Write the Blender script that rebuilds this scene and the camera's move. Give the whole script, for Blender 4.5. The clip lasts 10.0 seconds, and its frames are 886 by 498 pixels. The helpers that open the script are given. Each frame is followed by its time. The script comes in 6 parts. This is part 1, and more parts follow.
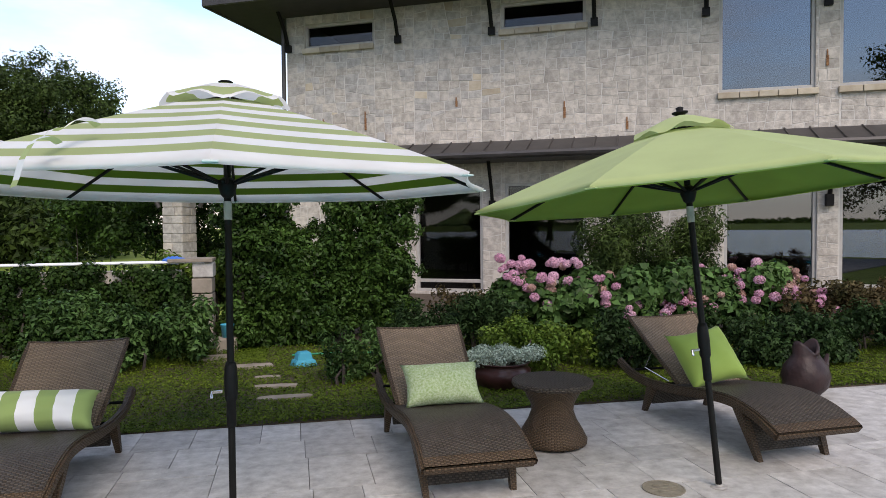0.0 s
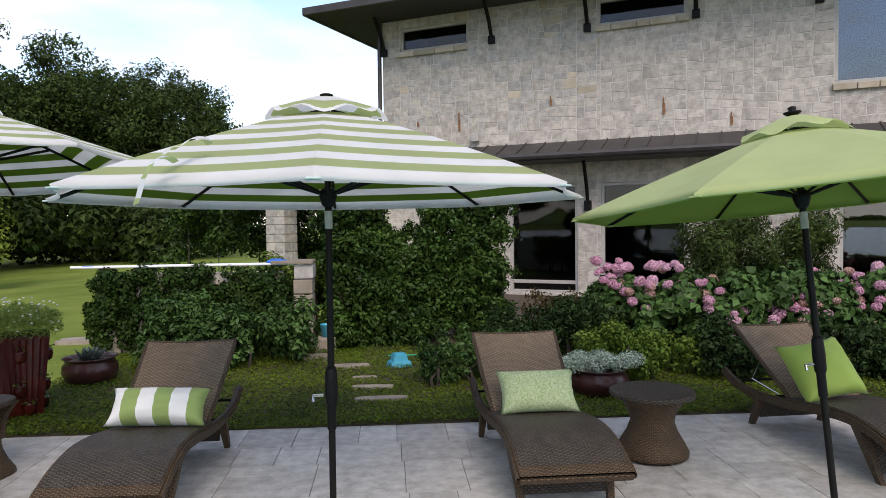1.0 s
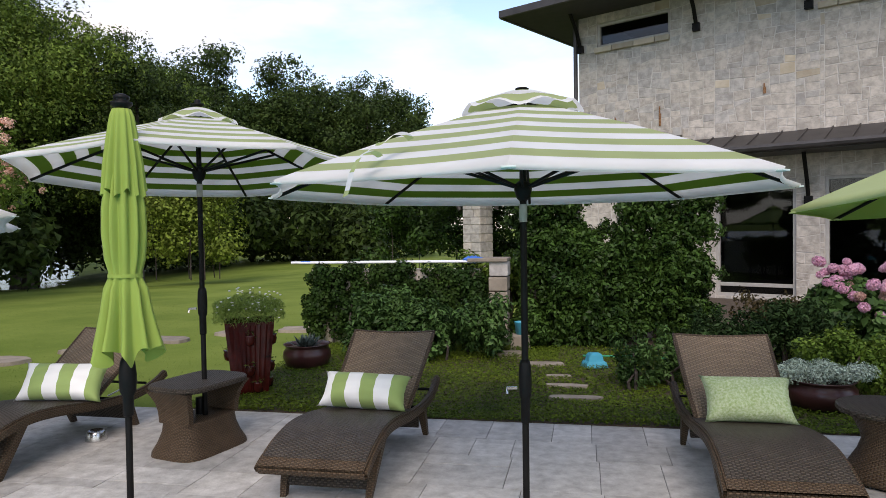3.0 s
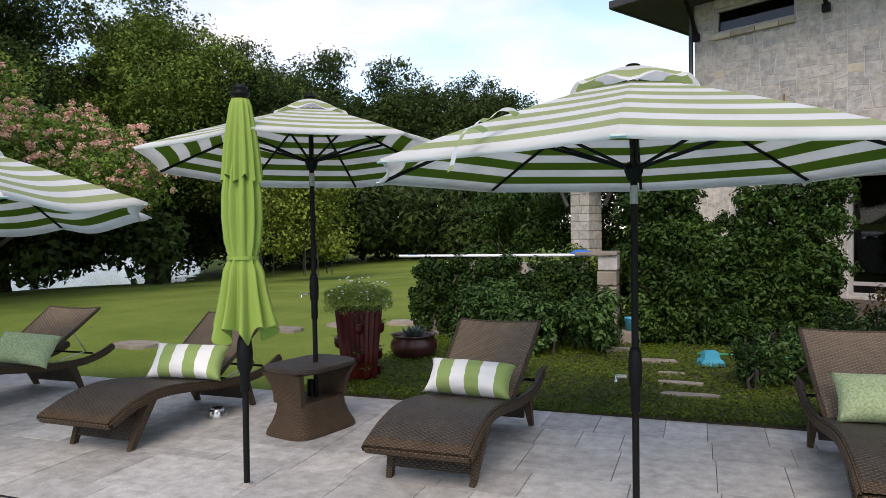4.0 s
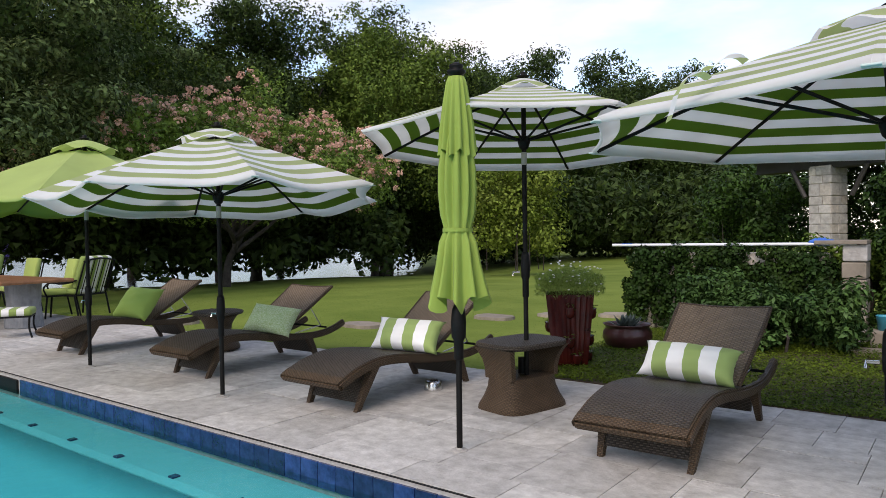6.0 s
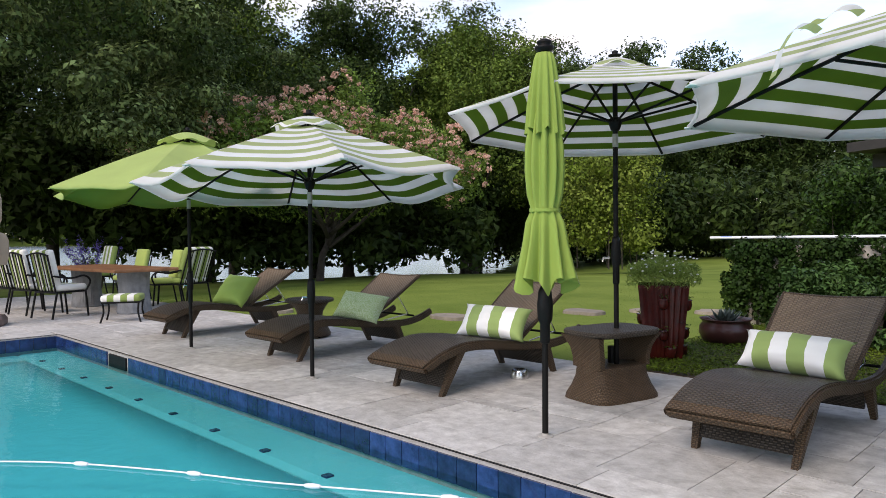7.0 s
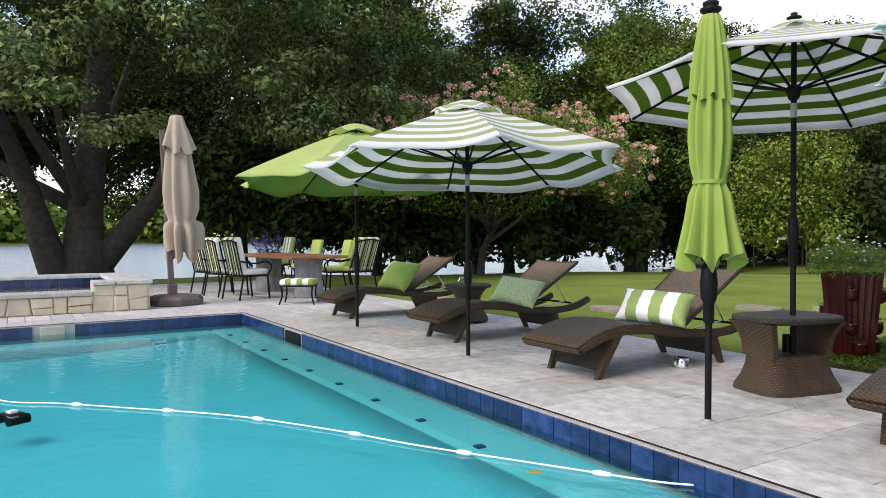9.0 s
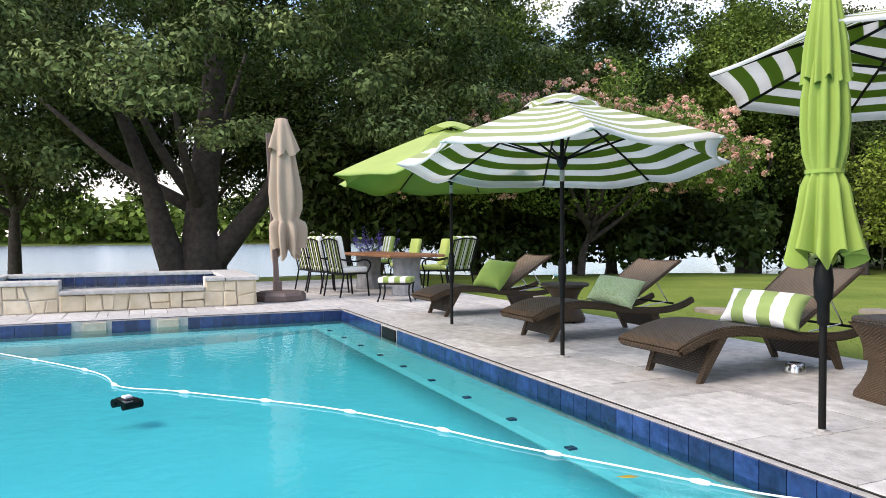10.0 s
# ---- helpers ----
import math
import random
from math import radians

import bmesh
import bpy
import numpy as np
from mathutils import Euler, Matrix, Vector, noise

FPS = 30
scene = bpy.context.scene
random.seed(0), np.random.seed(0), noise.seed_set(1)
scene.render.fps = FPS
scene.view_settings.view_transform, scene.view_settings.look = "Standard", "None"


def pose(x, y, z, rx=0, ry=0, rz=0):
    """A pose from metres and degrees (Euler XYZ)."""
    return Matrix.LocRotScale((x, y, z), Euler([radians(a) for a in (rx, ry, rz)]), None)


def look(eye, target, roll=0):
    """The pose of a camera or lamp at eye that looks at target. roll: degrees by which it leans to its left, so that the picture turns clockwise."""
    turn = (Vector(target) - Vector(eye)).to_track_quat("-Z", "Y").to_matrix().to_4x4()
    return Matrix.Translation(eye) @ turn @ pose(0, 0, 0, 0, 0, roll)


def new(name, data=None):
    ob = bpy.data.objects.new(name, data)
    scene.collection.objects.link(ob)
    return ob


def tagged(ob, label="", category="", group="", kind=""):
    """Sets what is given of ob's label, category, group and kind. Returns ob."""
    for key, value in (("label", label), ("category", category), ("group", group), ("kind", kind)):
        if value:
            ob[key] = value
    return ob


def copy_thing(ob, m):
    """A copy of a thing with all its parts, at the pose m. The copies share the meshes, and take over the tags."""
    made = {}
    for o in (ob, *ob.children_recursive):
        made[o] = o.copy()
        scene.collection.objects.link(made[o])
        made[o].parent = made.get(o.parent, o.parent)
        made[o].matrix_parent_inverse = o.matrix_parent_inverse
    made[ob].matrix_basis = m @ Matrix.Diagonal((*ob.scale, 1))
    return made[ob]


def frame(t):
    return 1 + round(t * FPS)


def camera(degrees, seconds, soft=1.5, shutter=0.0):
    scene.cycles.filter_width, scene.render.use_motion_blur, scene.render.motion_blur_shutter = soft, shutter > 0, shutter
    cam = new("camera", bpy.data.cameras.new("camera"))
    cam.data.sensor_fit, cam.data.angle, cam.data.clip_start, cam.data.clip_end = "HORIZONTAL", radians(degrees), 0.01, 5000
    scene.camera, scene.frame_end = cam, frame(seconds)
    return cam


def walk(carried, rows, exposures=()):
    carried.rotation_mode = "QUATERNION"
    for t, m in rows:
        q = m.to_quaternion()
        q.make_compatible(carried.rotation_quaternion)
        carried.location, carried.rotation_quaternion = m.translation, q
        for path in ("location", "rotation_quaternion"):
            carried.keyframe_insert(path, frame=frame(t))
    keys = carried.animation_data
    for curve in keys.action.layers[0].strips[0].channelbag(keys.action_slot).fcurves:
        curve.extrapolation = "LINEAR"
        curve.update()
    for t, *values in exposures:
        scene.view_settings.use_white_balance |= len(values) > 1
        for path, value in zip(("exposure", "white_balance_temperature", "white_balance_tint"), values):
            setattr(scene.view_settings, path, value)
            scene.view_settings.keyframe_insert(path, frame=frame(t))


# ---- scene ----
cam = camera(65.0, 10.0, soft=0.75)
PATH = [
    (0, (0.479, 0.279, 1.635), (0.894, 2.235, 1.569), -0.5),
    (0.5, (0.5, 0.28, 1.659), (0.782, 2.259, 1.593), -0.7),
    (1, (0.465, 0.288, 1.691), (0.616, 2.281, 1.623), -0.7),
    (1.5, (0.425, 0.278, 1.711), (0.445, 2.276, 1.645), -0.6),
    (2, (0.443, 0.278, 1.709), (0.327, 2.274, 1.645), -0.7),
    (3.5, (0.464, 0.327, 1.595), (-0.085, 2.25, 1.542), -0.9),
    (4, (0.46, 0.341, 1.548), (-0.236, 2.216, 1.497), -0.9),
    (4.5, (0.455, 0.349, 1.517), (-0.383, 2.164, 1.466), -1.0),
    (5, (0.449, 0.342, 1.493), (-0.525, 2.087, 1.445), -0.9),
    (5.5, (0.459, 0.342, 1.443), (-0.649, 2.007, 1.398), -0.9),
    (7, (0.434, 0.41, 1.257), (-0.981, 1.823, 1.218), -0.6),
    (7.5, (0.447, 0.426, 1.208), (-1.055, 1.746, 1.169), -0.5),
    (8, (0.449, 0.427, 1.163), (-1.119, 1.668, 1.125), -0.4),
    (8.5, (0.46, 0.432, 1.133), (-1.172, 1.588, 1.096), -0.4),
    (9, (0.469, 0.445, 1.1), (-1.233, 1.496, 1.063), -0.3),
    (9.5, (0.438, 0.487, 1.083), (-1.334, 1.412, 1.048), -0.4),
    (10, (0.448, 0.534, 1.066), (-1.387, 1.329, 1.032), -0.3),
]
walk(cam, [(t, look(eye, target, roll)) for t, eye, target, roll in PATH],
     [(0, 0.69), (2, 0.66), (5.5, 0.60), (7, 0.74), (9, 0.98), (9.6, 1.1), (10, 1.3)])

# ---- world and light ----
SUN_EL, SUN_AZ = radians(43), radians(172)
world = bpy.data.worlds.new("sky")
scene.world = world
world.use_nodes = True
wn, wl = world.node_tree.nodes, world.node_tree.links
wn.clear()
w_out, w_bg = wn.new("ShaderNodeOutputWorld"), wn.new("ShaderNodeBackground")
w_sky = wn.new("ShaderNodeTexSky")
w_sky.sky_type, w_sky.sun_disc = "NISHITA", False
w_sky.sun_elevation, w_sky.sun_rotation = SUN_EL, SUN_AZ
w_sky.air_density, w_sky.dust_density = 1.0, 0.1
w_co, w_map, w_noise, w_ramp = (wn.new("ShaderNode" + k) for k in ("TexCoord", "Mapping", "TexNoise", "ValToRGB"))
w_map.inputs["Scale"].default_value = (1.0, 1.0, 3.2)
w_noise.inputs["Scale"].default_value, w_noise.inputs["Detail"].default_value = 2.6, 7
w_noise.inputs["Roughness"].default_value = 0.55
w_ramp.color_ramp.elements[0].position, w_ramp.color_ramp.elements[1].position = 0.43, 0.72
w_mix = wn.new("ShaderNodeMix")
w_mix.data_type = "RGBA"
w_mul = wn.new("ShaderNodeMix")
w_mul.data_type, w_mul.blend_type = "RGBA", "MULTIPLY"
w_mul.inputs[0].default_value = 1.0
w_mul.inputs[7].default_value = (1.30, 1.40, 1.46, 1)
wl.new(w_co.outputs["Generated"], w_map.inputs[0])
wl.new(w_map.outputs[0], w_noise.inputs["Vector"])
wl.new(w_noise.outputs[0], w_ramp.inputs[0])
w_sep, w_haze, w_max = (wn.new("ShaderNode" + k) for k in ("SeparateXYZ", "MapRange", "Math"))
w_haze.inputs["From Min"].default_value, w_haze.inputs["From Max"].default_value = 0.02, 0.14
w_haze.inputs["To Min"].default_value, w_haze.inputs["To Max"].default_value = 0.85, 0.0
w_max.operation = "MAXIMUM"
wl.new(w_co.outputs["Generated"], w_sep.inputs[0])
wl.new(w_sep.outputs[2], w_haze.inputs[0])
wl.new(w_haze.outputs[0], w_max.inputs[0])
wl.new(w_ramp.outputs[0], w_max.inputs[1])
wl.new(w_max.outputs[0], w_mix.inputs[0])
wl.new(w_sky.outputs[0], w_mul.inputs[6])
wl.new(w_mul.outputs[2], w_mix.inputs[6])
w_mix.inputs[7].default_value = (5.5, 5.62, 5.8, 1)
wl.new(w_mix.outputs[2], w_bg.inputs[0])
w_bg.inputs[1].default_value = 0.13
wl.new(w_bg.outputs[0], w_out.inputs[0])

sun = new("sun", bpy.data.lights.new("sun", "SUN"))
sun.data.energy, sun.data.angle, sun.data.color = 1.6, radians(34), (1.0, 0.96, 0.9)
sun.matrix_world = look((0, 0, 30), Vector((0, 0, 30)) - Vector((math.sin(SUN_AZ) * math.cos(SUN_EL), math.cos(SUN_AZ) * math.cos(SUN_EL), math.sin(SUN_EL))))
scene.view_settings.use_white_balance = True
scene.view_settings.white_balance_temperature, scene.view_settings.white_balance_tint = 7450, 20

# ---- materials ----


def nodes_of(name):
    m = bpy.data.materials.new(name)
    m.use_nodes = True
    return m, m.node_tree.nodes, m.node_tree.links, m.node_tree.nodes["Principled BSDF"]


def mat(name, c1, c2, scale=4.0, rough=0.7, bump=0.2, bscale=60.0, metal=0.0, vary=0.0, island=0.0, detail=6.0, spec=0.5, thin=0.0, hard=0.18):
    """Two colours mixed by noise in metres, fine relief, and a brightness that varies by object or by island."""
    m, n, l, b = nodes_of(name)
    co, no, ra, mx = (n.new("ShaderNode" + k) for k in ("NewGeometry", "TexNoise", "ValToRGB", "Mix"))
    mx.data_type = "RGBA"
    no.inputs["Scale"].default_value, no.inputs["Detail"].default_value = scale, detail
    no.inputs["Roughness"].default_value = 0.62
    ra.color_ramp.elements[0].position, ra.color_ramp.elements[1].position = 0.5 - hard, 0.5 + hard
    mx.inputs[6].default_value, mx.inputs[7].default_value = (*c1, 1), (*c2, 1)
    l.new(co.outputs["Position"], no.inputs["Vector"])
    l.new(no.outputs[0], ra.inputs[0])
    l.new(ra.outputs[0], mx.inputs[0])
    out = mx.outputs[2]
    for amount, kind, socket in ((vary, "ObjectInfo", "Random"), (island, "NewGeometry", "Random Per Island")):
        if amount:
            src, rng, hsv = n.new("ShaderNode" + kind), n.new("ShaderNodeMapRange"), n.new("ShaderNodeHueSaturation")
            rng.inputs["To Min"].default_value, rng.inputs["To Max"].default_value = 1 - amount, 1 + amount
            l.new(src.outputs[socket], rng.inputs[0])
            l.new(rng.outputs[0], hsv.inputs["Value"])
            l.new(out, hsv.inputs["Color"])
            out = hsv.outputs[0]
    l.new(out, b.inputs["Base Color"])
    b.inputs["Roughness"].default_value, b.inputs["Metallic"].default_value = rough, metal
    b.inputs["Specular IOR Level"].default_value = spec
    if bump:
        fine, bp = n.new("ShaderNodeTexNoise"), n.new("ShaderNodeBump")
        fine.inputs["Scale"].default_value, fine.inputs["Detail"].default_value = bscale, 4
        bp.inputs["Strength"].default_value, bp.inputs["Distance"].default_value = bump, 0.01
        l.new(co.outputs["Position"], fine.inputs["Vector"])
        l.new(fine.outputs[0], bp.inputs["Height"])
        l.new(bp.outputs[0], b.inputs["Normal"])
    if thin:
        tr, ms, o = n.new("ShaderNodeBsdfTranslucent"), n.new("ShaderNodeMixShader"), n["Material Output"]
        ms.inputs[0].default_value = thin
        l.new(out, tr.inputs[0])
        l.new(b.outputs[0], ms.inputs[1])
        l.new(tr.outputs[0], ms.inputs[2])
        l.new(ms.outputs[0], o.inputs[0])
    return m


def wicker(name, c1, c2, gap, row=0.014, length=0.026):
    """Basket weave: strands pass over and under one another, cell by cell."""
    m, n, l, b = nodes_of(name)

    def calc(op, a, c=None):
        k = n.new("ShaderNodeMath")
        k.operation = op
        for slot, v in ((0, a), (1, c)):
            if v is None:
                continue
            if isinstance(v, (int, float)):
                k.inputs[slot].default_value = v
            else:
                l.new(v, k.inputs[slot])
        return k.outputs[0]

    uv, sep = n.new("ShaderNodeUVMap"), n.new("ShaderNodeSeparateXYZ")
    l.new(uv.outputs[0], sep.inputs[0])
    u, v = calc("DIVIDE", sep.outputs[0], length), calc("DIVIDE", sep.outputs[1], row)
    over = calc("FLOORED_MODULO", calc("ADD", calc("FLOOR", u), calc("FLOOR", v)), 2)
    pu, pv = calc("SINE", calc("MULTIPLY", calc("FRACT", u), math.pi)), calc("SINE", calc("MULTIPLY", calc("FRACT", v), math.pi))
    height = calc("ADD", calc("MULTIPLY", over, calc("POWER", pu, 0.7)), calc("MULTIPLY", calc("SUBTRACT", 1.0, over), calc("MULTIPLY", calc("POWER", pv, 0.7), 0.85)))
    geo, no, tone, mx = (n.new("ShaderNode" + k) for k in ("NewGeometry", "TexNoise", "Mix", "Mix"))
    tone.data_type = mx.data_type = "RGBA"
    no.inputs["Scale"].default_value = 9
    l.new(geo.outputs["Position"], no.inputs["Vector"])
    tone.inputs[6].default_value, tone.inputs[7].default_value = (*c1, 1), (*c2, 1)
    l.new(calc("ADD", calc("MULTIPLY", over, 0.45), calc("MULTIPLY", no.outputs[0], 0.55)), tone.inputs[0])
    mx.inputs[6].default_value = (*gap, 1)
    l.new(tone.outputs[2], mx.inputs[7])
    l.new(calc("SMOOTH_MIN", calc("MULTIPLY", height, 1.6), 1.0), mx.inputs[0])
    l.new(mx.outputs[2], b.inputs["Base Color"])
    bp = n.new("ShaderNodeBump")
    bp.inputs["Strength"].default_value, bp.inputs["Distance"].default_value = 0.9, 0.005
    l.new(height, bp.inputs["Height"])
    l.new(bp.outputs[0], b.inputs["Normal"])
    b.inputs["Roughness"].default_value, b.inputs["Specular IOR Level"].default_value = 0.46, 0.16
    return m


def striped(name, ca, cb, bands, first=0, thin=0.3, axis=1, weave=900):
    """Cloth with even stripes along one UV axis (0 to 1 holds that many bands)."""
    m, n, l, b = nodes_of(name)
    uv, sep, mul, fl, mod, mx = (n.new("ShaderNode" + k) for k in ("UVMap", "SeparateXYZ", "Math", "Math", "Math", "Mix"))
    mul.operation, mul.inputs[1].default_value = "MULTIPLY_ADD", bands
    mul.inputs[2].default_value = first
    fl.operation = "FLOOR"
    mod.operation, mod.inputs[1].default_value = "FLOORED_MODULO", 2
    mx.data_type = "RGBA"
    mx.inputs[6].default_value, mx.inputs[7].default_value = (*ca, 1), (*cb, 1)
    l.new(uv.outputs[0], sep.inputs[0])
    l.new(sep.outputs[axis], mul.inputs[0])
    l.new(mul.outputs[0], fl.inputs[0])
    l.new(fl.outputs[0], mod.inputs[0])
    l.new(mod.outputs[0], mx.inputs[0])
    cloth(m, mx.outputs[2], thin, weave)
    return m


def cloth(m, colour, thin, weave=900, sheen=0.12):
    n, l = m.node_tree.nodes, m.node_tree.links
    b, o = n["Principled BSDF"], n["Material Output"]
    co, no, hsv, rng, fine, bp = (n.new("ShaderNode" + k) for k in ("TexCoord", "TexNoise", "HueSaturation", "MapRange", "TexNoise", "Bump"))
    no.inputs["Scale"].default_value = 3.5
    rng.inputs["To Min"].default_value, rng.inputs["To Max"].default_value = 0.86, 1.1
    fine.inputs["Scale"].default_value = weave
    bp.inputs["Strength"].default_value, bp.inputs["Distance"].default_value = 0.25, 0.002
    l.new(co.outputs["Object"], no.inputs["Vector"])
    l.new(co.outputs["Object"], fine.inputs["Vector"])
    l.new(fine.outputs[0], bp.inputs["Height"])
    l.new(no.outputs[0], rng.inputs[0])
    l.new(rng.outputs[0], hsv.inputs["Value"])
    l.new(colour, hsv.inputs["Color"])
    l.new(hsv.outputs[0], b.inputs["Base Color"])
    l.new(bp.outputs[0], b.inputs["Normal"])
    b.inputs["Roughness"].default_value, b.inputs["Specular IOR Level"].default_value = 0.8, 0.25
    b.inputs["Sheen Weight"].default_value, b.inputs["Sheen Roughness"].default_value = sheen, 0.35
    if thin:
        tr, ms = n.new("ShaderNodeBsdfTranslucent"), n.new("ShaderNodeMixShader")
        ms.inputs[0].default_value = thin
        deep = n.new("ShaderNodeGamma")
        deep.inputs[1].default_value = 1.25
        l.new(hsv.outputs[0], deep.inputs[0])
        l.new(deep.outputs[0], tr.inputs[0])
        l.new(b.outputs[0], ms.inputs[1])
        l.new(tr.outputs[0], ms.inputs[2])
        l.new(ms.outputs[0], o.inputs[0])


def plain_cloth(name, c, thin=0.3, weave=900):
    m, n, l, b = nodes_of(name)
    rgb = n.new("ShaderNodeRGB")
    rgb.outputs[0].default_value = (*c, 1)
    cloth(m, rgb.outputs[0], thin, weave)
    return m


def water(name, tint, wave, strength, gloss_rough=0.02, ior=1.2):
    """Clear water: light passes with a tint, and the surface mirrors by Fresnel."""
    m, n, l, b = nodes_of(name)
    n.remove(b)
    tr, gl, ms, fr, co, no, bp = (n.new("ShaderNode" + k) for k in ("BsdfTransparent", "BsdfGlossy", "MixShader", "Fresnel", "TexCoord", "TexNoise", "Bump"))
    tr.inputs[0].default_value = (*tint, 1)
    gl.inputs["Roughness"].default_value = gloss_rough
    fr.inputs[0].default_value = ior
    no.inputs["Scale"].default_value, no.inputs["Detail"].default_value = wave, 3
    bp.inputs["Strength"].default_value, bp.inputs["Distance"].default_value = strength, 0.05
    l.new(co.outputs["Object"], no.inputs["Vector"])
    l.new(no.outputs[0], bp.inputs["Height"])
    l.new(bp.outputs[0], gl.inputs["Normal"])
    l.new(bp.outputs[0], fr.inputs["Normal"])
    l.new(fr.outputs[0], ms.inputs[0])
    l.new(tr.outputs[0], ms.inputs[1])
    l.new(gl.outputs[0], ms.inputs[2])
    l.new(ms.outputs[0], n["Material Output"].inputs[0])
    return m


def pane_glass(name, tint, ior):
    m, n, l, b = nodes_of(name)
    n.remove(b)
    tr, gl, ms, fr = (n.new("ShaderNode" + k) for k in ("BsdfTransparent", "BsdfGlossy", "MixShader", "Fresnel"))
    tr.inputs[0].default_value = (*tint, 1)
    gl.inputs["Roughness"].default_value = 0.0
    gl.inputs[0].default_value = (0.85, 0.9, 0.95, 1)
    fr.inputs[0].default_value = ior
    l.new(fr.outputs[0], ms.inputs[0])
    l.new(tr.outputs[0], ms.inputs[1])
    l.new(gl.outputs[0], ms.inputs[2])
    l.new(ms.outputs[0], n["Material Output"].inputs[0])
    return m


# Canopy greens come twice: paled for sky glare on top, darkened for underside shade.
GREEN, WHITE = (0.47, 0.55, 0.255), (0.88, 0.88, 0.87)
M_STRIPE = striped("canopy_stripes", WHITE, GREEN, 14, 1, 0.46)
M_STRIPE_SHADE = striped("canopy_stripes_shaded", WHITE, (0.17, 0.28, 0.048), 14, 1, 0.70)
M_GREEN_SHADE = plain_cloth("green_canvas_shaded", (0.27, 0.40, 0.09), 0.5)
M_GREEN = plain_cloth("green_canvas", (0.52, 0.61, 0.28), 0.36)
M_LIME = plain_cloth("lime_canvas", (0.27, 0.375, 0.075), 0.10)
M_PALELIME = plain_cloth("faded_lime_canvas", (0.47, 0.59, 0.19), 0.36)
M_BEIGE = plain_cloth("beige_canvas", (0.46, 0.36, 0.27), 0.15)
M_PSTRIPE = striped("pillow_stripes", WHITE, (0.30, 0.41, 0.14), 6, 0, 0, 0)
M_PGREEN = plain_cloth("pillow_green", (0.27, 0.39, 0.085), 0)
M_PLEAF = mat("pillow_pattern", (0.30, 0.43, 0.16), (0.60, 0.68, 0.46), 70, 0.9, 0.4, 500, detail=3)
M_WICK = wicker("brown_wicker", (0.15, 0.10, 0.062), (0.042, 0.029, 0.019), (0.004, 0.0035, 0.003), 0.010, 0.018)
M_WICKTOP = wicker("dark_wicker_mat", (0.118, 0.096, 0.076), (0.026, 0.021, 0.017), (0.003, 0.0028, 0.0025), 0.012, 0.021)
# Backrest wicker lightened to paint in the light that strikes it.
M_WICKLIT = wicker("brown_wicker_lit", (0.33, 0.245, 0.165), (0.13, 0.092, 0.060), (0.012, 0.009, 0.007), 0.012, 0.022)
M_BLACK = mat("black_metal", (0.004, 0.004, 0.004), (0.009, 0.009, 0.009), 20, 0.5, 0.1, 200, spec=0.16)
M_BRONZE = mat("bronze_metal", (0.004, 0.0037, 0.0034), (0.009, 0.0082, 0.0075), 10, 0.5, 0.1, 200, spec=0.16)
M_FLANGE = mat("dull_grey_flange", (0.30, 0.285, 0.26), (0.42, 0.40, 0.37), 20, 0.6, 0.2, 120)
M_POCKET = plain_cloth("pale_mint_canvas", (0.60, 0.70, 0.66), 0.1)
M_ROOF = mat("dark_roof_metal", (0.05, 0.046, 0.045), (0.075, 0.07, 0.068), 3, 0.5, 0.1, 40, metal=0.4)
M_STEEL = mat("steel", (0.55, 0.55, 0.55), (0.7, 0.7, 0.7), 10, 0.25, 0, metal=1.0)
M_PAVER = mat("grey_travertine", (0.33, 0.315, 0.29), (0.60, 0.583, 0.55), 9, 0.6, 0.5, 40, vary=0.15, detail=14, hard=0.2)
M_GROUT = mat("grey_grout", (0.16, 0.155, 0.145), (0.25, 0.24, 0.23), 8, 0.95, 0.4, 80)
M_TILE = mat("blue_glazed_tile", (0.005, 0.015, 0.06), (0.016, 0.042, 0.14), 14, 0.18, 0.2, 30, vary=0.35)
M_PLASTER = mat("pool_plaster", (0.018, 0.52, 0.57), (0.032, 0.57, 0.62), 1.2, 0.8, 0.1, 30)
M_LEDGE = mat("pool_ledge_plaster", (0.075, 0.57, 0.60), (0.105, 0.62, 0.645), 1.2, 0.8, 0.1, 30)
M_WATER = water("pool_water", (0.82, 0.99, 1.0), 9.0, 0.095, 0.01, 1.28)
M_LAKE = water("lake_water", (0.30, 0.40, 0.45), 2.5, 0.03, 0.2, 1.36)
M_STONE = mat("grey_limestone", (0.35, 0.32, 0.28), (0.53, 0.485, 0.425), 7.0, 0.85, 1.0, 22, vary=0.12, detail=10, hard=0.12)
M_STONE_J = mat("grey_limestone_joined", (0.35, 0.32, 0.28), (0.53, 0.485, 0.425), 7.0, 0.85, 1.0, 22, island=0.14, detail=10, hard=0.12)
M_STONE2 = mat("cool_limestone", (0.32, 0.305, 0.28), (0.47, 0.445, 0.41), 7.0, 0.85, 1.0, 22, vary=0.12, detail=10, hard=0.12)
M_TAN = mat("tan_limestone", (0.40, 0.33, 0.235), (0.53, 0.47, 0.37), 3.0, 0.85, 0.6, 25, vary=0.2, detail=8)
M_MORTAR = mat("pale_mortar", (0.49, 0.465, 0.425), (0.58, 0.555, 0.515), 6, 0.95, 0.5, 60)
M_LAWN = mat("lawn", (0.105, 0.158, 0.025), (0.19, 0.245, 0.05), 0.45, 0.95, 0.35, 55, detail=12, spec=0.1)
M_SOIL = mat("soil", (0.05, 0.035, 0.025), (0.10, 0.075, 0.05), 8, 0.95, 0.8, 50)
M_BARK = mat("bark", (0.03, 0.024, 0.02), (0.075, 0.06, 0.05), 6, 0.95, 0.9, 22)


